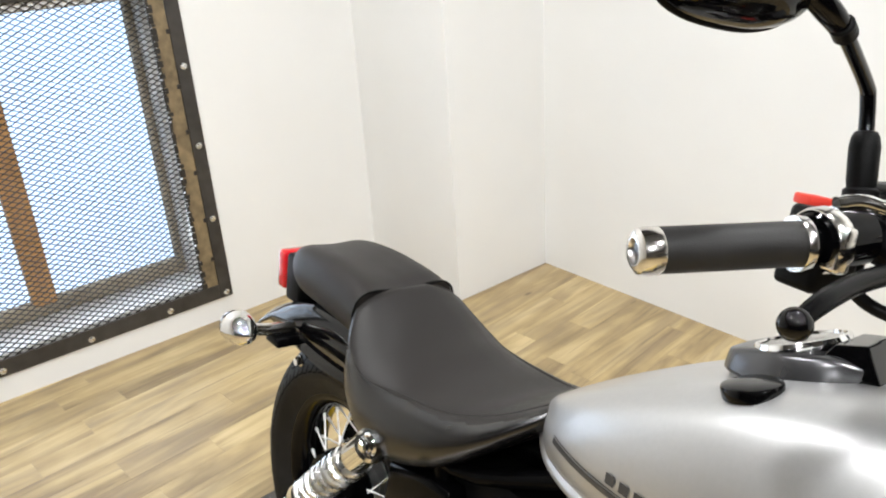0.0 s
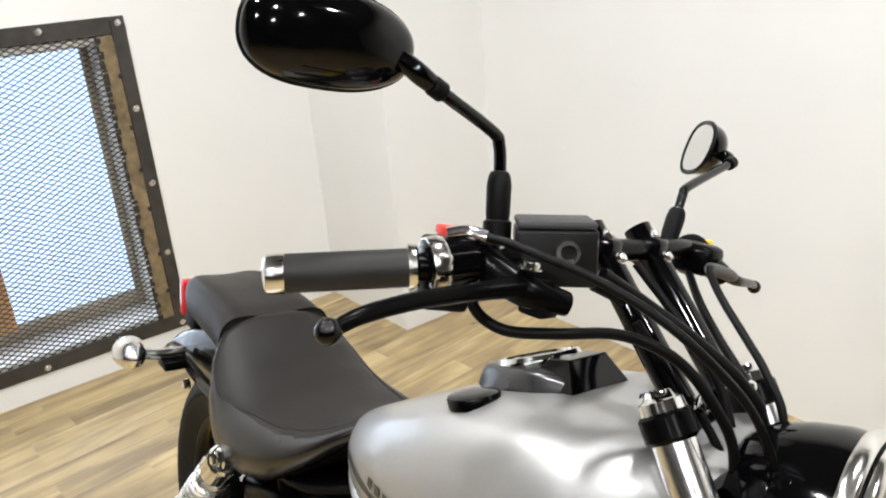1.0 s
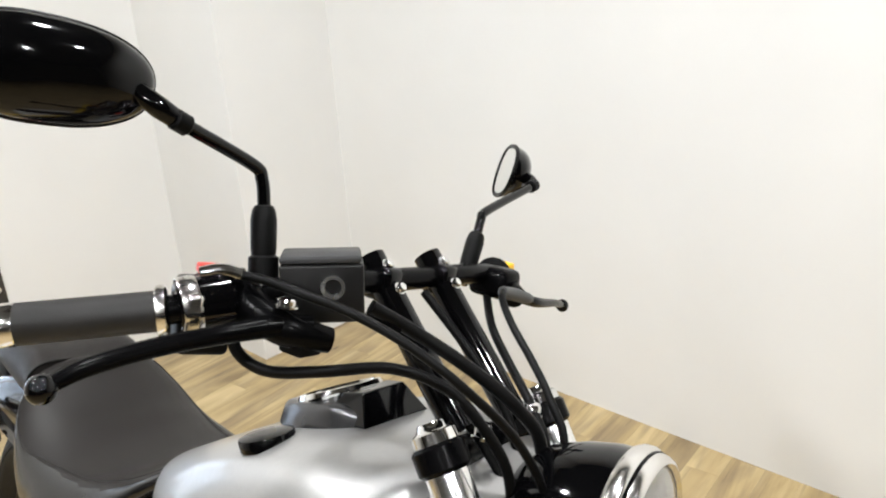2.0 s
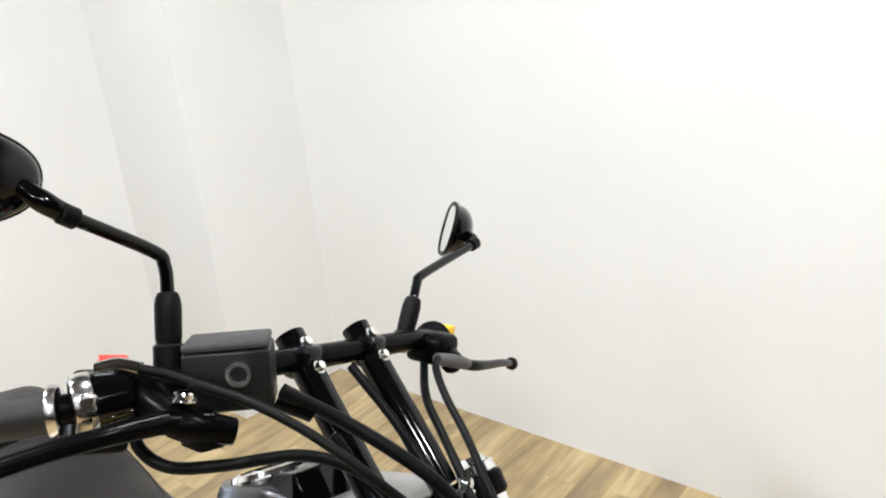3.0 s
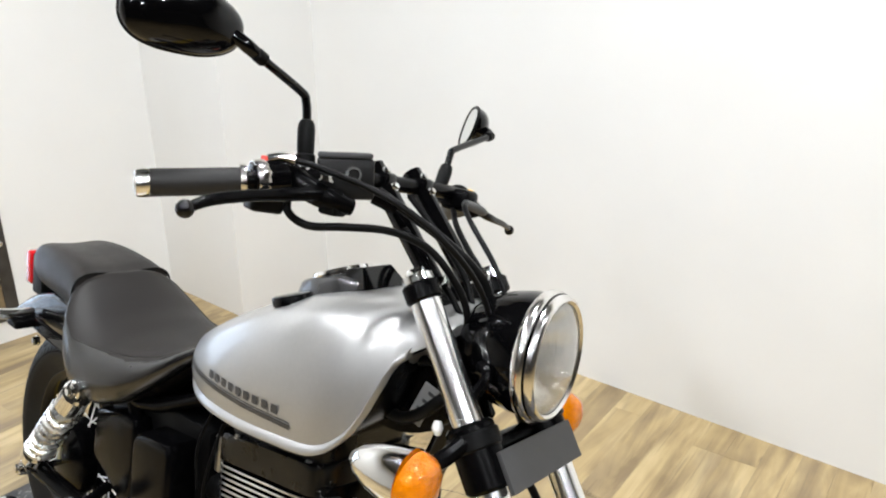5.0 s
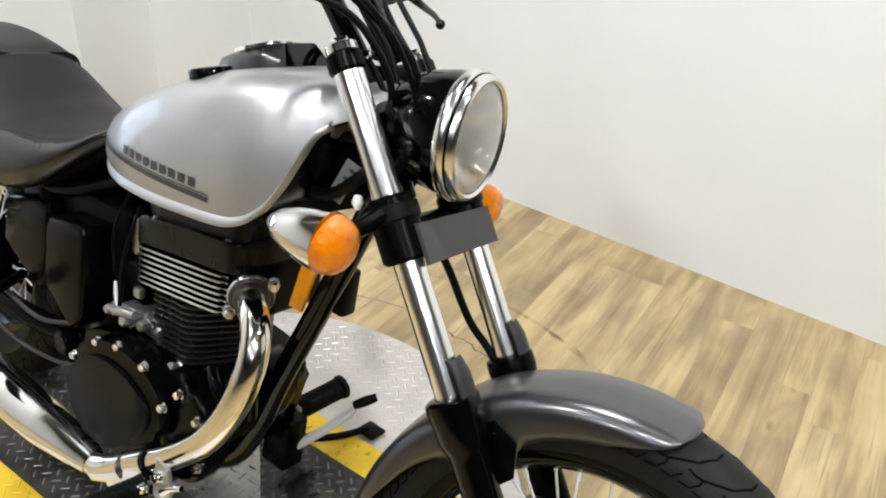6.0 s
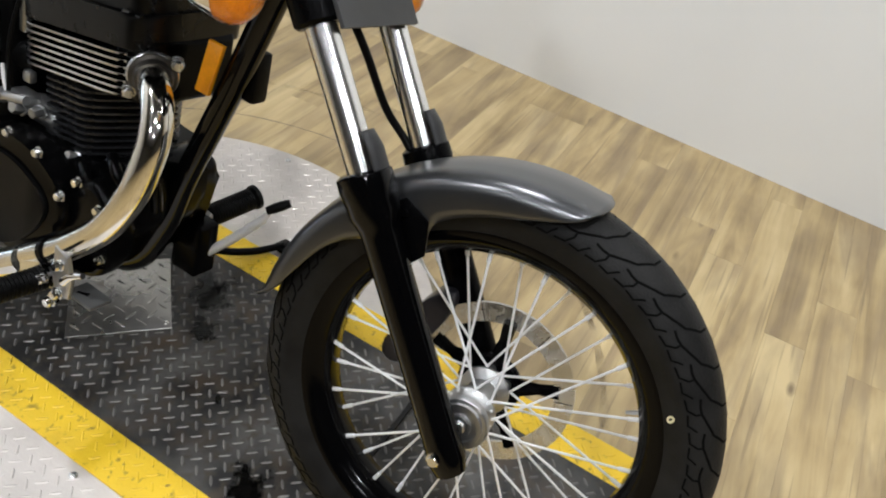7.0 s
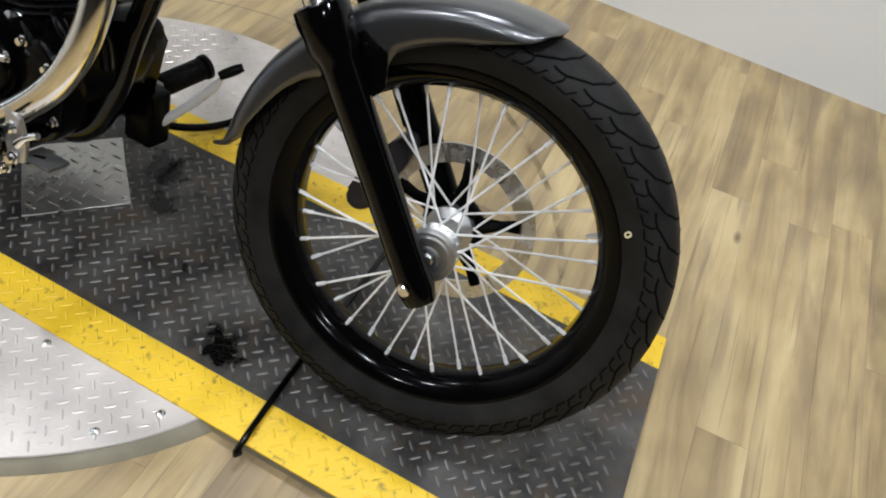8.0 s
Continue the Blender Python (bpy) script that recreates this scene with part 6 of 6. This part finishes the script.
# foot controls
def peg(s, base, end, k=1.0):
    base, end = V3(base), V3(end)
    d = (end - base).normalized()
    pr = [(0, 0), (0.012, 0)]
    n = 16
    L = (end - base).length
    for j in range(n):
        pr += [(0.0200, 0.004 + (L - 0.02) * j / n), (0.0200, 0.004 + (L - 0.02) * (j + 0.55) / n), (0.0178, 0.004 + (L - 0.02) * (j + 0.6) / n), (0.0178, 0.004 + (L - 0.02) * (j + 0.98) / n)]
    pr += [(0.0225, L - 0.012), (0.0225, L - 0.003), (0.018, L), (0, L)]
    pg = part("footpeg", lathe([(r * k, h) for r, h in pr], base, d, 20), RUBBER, bike, "black ribbed rubber footpeg")
    part("hinge", box(base - V3((0.016, 0.012, 0.016)), base + V3((0.016, 0.012, 0.016)), 0.005, 2), ALLOY, pg)
    part("bracket", tube([base, base - V3((0.0, s * 0.03, 0.0)), (base.x - 0.02, s * 0.10, base.z + 0.01)], 0.011, 10, 3), BLACK, pg)
    return pg


peg(-1, (0.802, -0.185, 0.248), (0.786, -0.305, 0.241))
peg(-1, (0.25, -0.19, 0.362), (0.25, -0.31, 0.366))
peg(1, (0.790, 0.158, 0.241), (0.811, 0.270, 0.267), 1.13)
bp = part("brake_pedal", plate([(0.838, 0.330), (0.868, 0.322), (0.878, 0.285), (0.872, 0.248), (0.846, 0.238), (0.834, 0.262)], -0.203, -0.195, 0.002), ALLOY, bike, "cast alloy brake pedal and bracket")
part("arm", tube([(0.80, -0.15, 0.225), (0.85, -0.19, 0.245), (0.89, -0.178, 0.252)], [0.010, 0.009, 0.007], 10, 4), BLACK, bp)
part("finger", tube([(0.862, -0.203, 0.278), (0.880, -0.204, 0.297), (0.905, -0.203, 0.312)], [0.008, 0.006, 0.005], 10, 4), CHROME, bp)
part("pedal_pad", box((0.858, -0.198, 0.250), (0.918, -0.158, 0.257), 0.002), GREYRUBBER, bp, "flat grey pedal pad")
part("spring", tube([(0.815, -0.2, 0.205), (0.845, -0.203, 0.232)], 0.005, 8, 0), CHROME, bp)
for q in ((0.816, -0.203, 0.258), (0.852, -0.203, 0.250), (0.855, -0.203, 0.305), (0.836, -0.203, 0.226)):
    part("bolt", bolt(q, (0, -1, 0), 0.008, 0.014), CHROME, bp)
sh = part("shift_lever", tube([(0.832, 0.122, 0.194), (0.841, 0.128, 0.204), (0.874, 0.157, 0.244), (0.906, 0.178, 0.288), (0.915, 0.182, 0.306), (0.922, 0.186, 0.318)], [0.009, 0.0092, 0.009, 0.0085, 0.0055, 0.005], 12, 4), SPOKES, bike, "bright shift lever with rubber tip")
part("rubber_tip", tube([(0.916, 0.176, 0.314), (0.930, 0.191, 0.325), (0.944, 0.206, 0.336)], [0.008, 0.0098, 0.0098, 0.008], 14, 4), RUBBER, sh)
part("shift_linkage", box((0.775, 0.085, 0.150), (0.842, 0.142, 0.262), 0.010, 3), BLACK, bike, "black shift linkage housing")
st = part("side_stand", tube([(0.70, 0.12, 0.17), (0.745, 0.235, 0.112), (0.775, 0.32, 0.092), (0.800, 0.395, 0.094)], 0.0085, 10, 4), BLACK, bike, "black side stand, folded out")
part("foot", box((0.782, 0.375, 0.086), (0.832, 0.425, 0.095), 0.003), BLACK, st)

# ---- ceiling lamps ----
for k, (lx, ly) in enumerate(LAMPS):
    lamp = thing("ceiling_lamp", "round white ceiling lamp with a glowing diffuser", "ceiling lamp", pose(lx, ly, CEILING), group="ceiling lamps")
    part("housing", lathe([(0, 0), (0.10, 0), (0.10, -0.05), (0.085, -0.06), (0.085, -0.04), (0, -0.04)], (0, 0, 0), (0, 0, 1), 28), TRIM, lamp, "white metal housing")
    part("diffuser", lathe([(0, -0.045), (0.083, -0.045), (0.083, -0.041), (0, -0.041)], (0, 0, 0), (0, 0, 1), 28), LAMPGLOW, lamp, "glowing diffuser")

# ---- worn groove in the floor round the turntable ----
def arc_strip(r, w, a0, a1, z, n=60, wander=0.004):
    bm = bmesh.new()
    rows = []
    for k in range(n + 1):
        a = radians(a0 + (a1 - a0) * k / n)
        q = w * (0.5 + 0.5 * noise.noise((k * 0.37, r, 0.0)))
        rr = r + wander * noise.noise((k * 0.11, 3.0, r)) + 0.35 * wander * noise.noise((k * 0.5, 7.0, r))
        rows.append([(DC[0] + (rr + s * q) * math.cos(a), DC[1] + (rr + s * q) * math.sin(a), z) for s in (-1, 1)])
    return grid(rows, bm=bm)


tagged(finish("floor_scuff", arc_strip(0.796, 0.0024, 91, 168, FZ + 0.0006), DECAL, None, smooth=False), "thin dark curved scratch worn into the floor", "scuff mark", kind="structure")
tagged(finish("floor_crack", arc_strip(0.772, 0.0034, 74, 90, FZ + 0.0006, 40, 0.022), DECAL, None, smooth=False), "short jagged dark crack in the floor", "scuff mark", kind="structure")
tagged(finish("floor_smear", arc_strip(1.0, 0.017, 20, 150, FZ + 0.0005, 90), SMEAR, None, smooth=False), "brown rubbed ring of dirt on the plank floor", "scuff mark", kind="structure")

# ---- floor planks ----
random.seed(5)
PW, PL = 0.0985, 0.92
LAY = pose(0, 0, 0, 0, 0, 2.9)  # the boards are not laid square to the walls
WALLS = LAY.inverted() @ ROOM
shared = {}
PU, PV = 3.2, -2.0


def wall_line(u):
    """How far along v the boards reach at u: just under the north wall."""
    a, b = WALLS @ V3((-3, VN + 0.04, 0)), WALLS @ V3((6, VN + 0.04, 0))
    return a.y + (b.y - a.y) * (u - a.x) / (b.x - a.x)


u = UW - 0.2
while u < PU:
    v = PV - random.uniform(0.1, PL)
    u1 = min(u + PW, PU)
    end = wall_line((u + u1) / 2)
    while v < end:
        v0, v1 = max(v, PV), min(v + PL, end)
        if v1 - v0 > 0.01:
            key = (round(u1 - u, 4), round(v1 - v0, 4))
            if key not in shared:
                bm = box((-key[0] / 2 + 0.0001, -key[1] / 2 + 0.0001, -0.004), (key[0] / 2 - 0.0001, key[1] / 2 - 0.0001, 0.0), 0.0004, 1)
                me = bpy.data.meshes.new("plank")
                bm.to_mesh(me)
                bm.free()
                me.materials.append(PLANK)
                shared[key] = me
            ob = new("plank", shared[key])
            ob.parent = floor
            ob.matrix_parent_inverse = Matrix.Translation(-floor.location)
            ob.matrix_basis = LAY @ pose((u + u1) / 2, (v0 + v1) / 2, FZ)
        v += PL
    u += PW
tagged(room("floor_far", box((PU - 0.4, PV + 0.4, FZ - 0.0035), (U1, VN, FZ - 0.001)), PLANK, "vinyl plank floor of the far showroom", "floor"), kind="structure")
tagged(room("floor_rear", box((UW, V0, FZ - 0.0035), (U1, PV + 0.4, FZ - 0.001)), PLANK, "vinyl plank floor of the far showroom", "floor"), kind="structure")
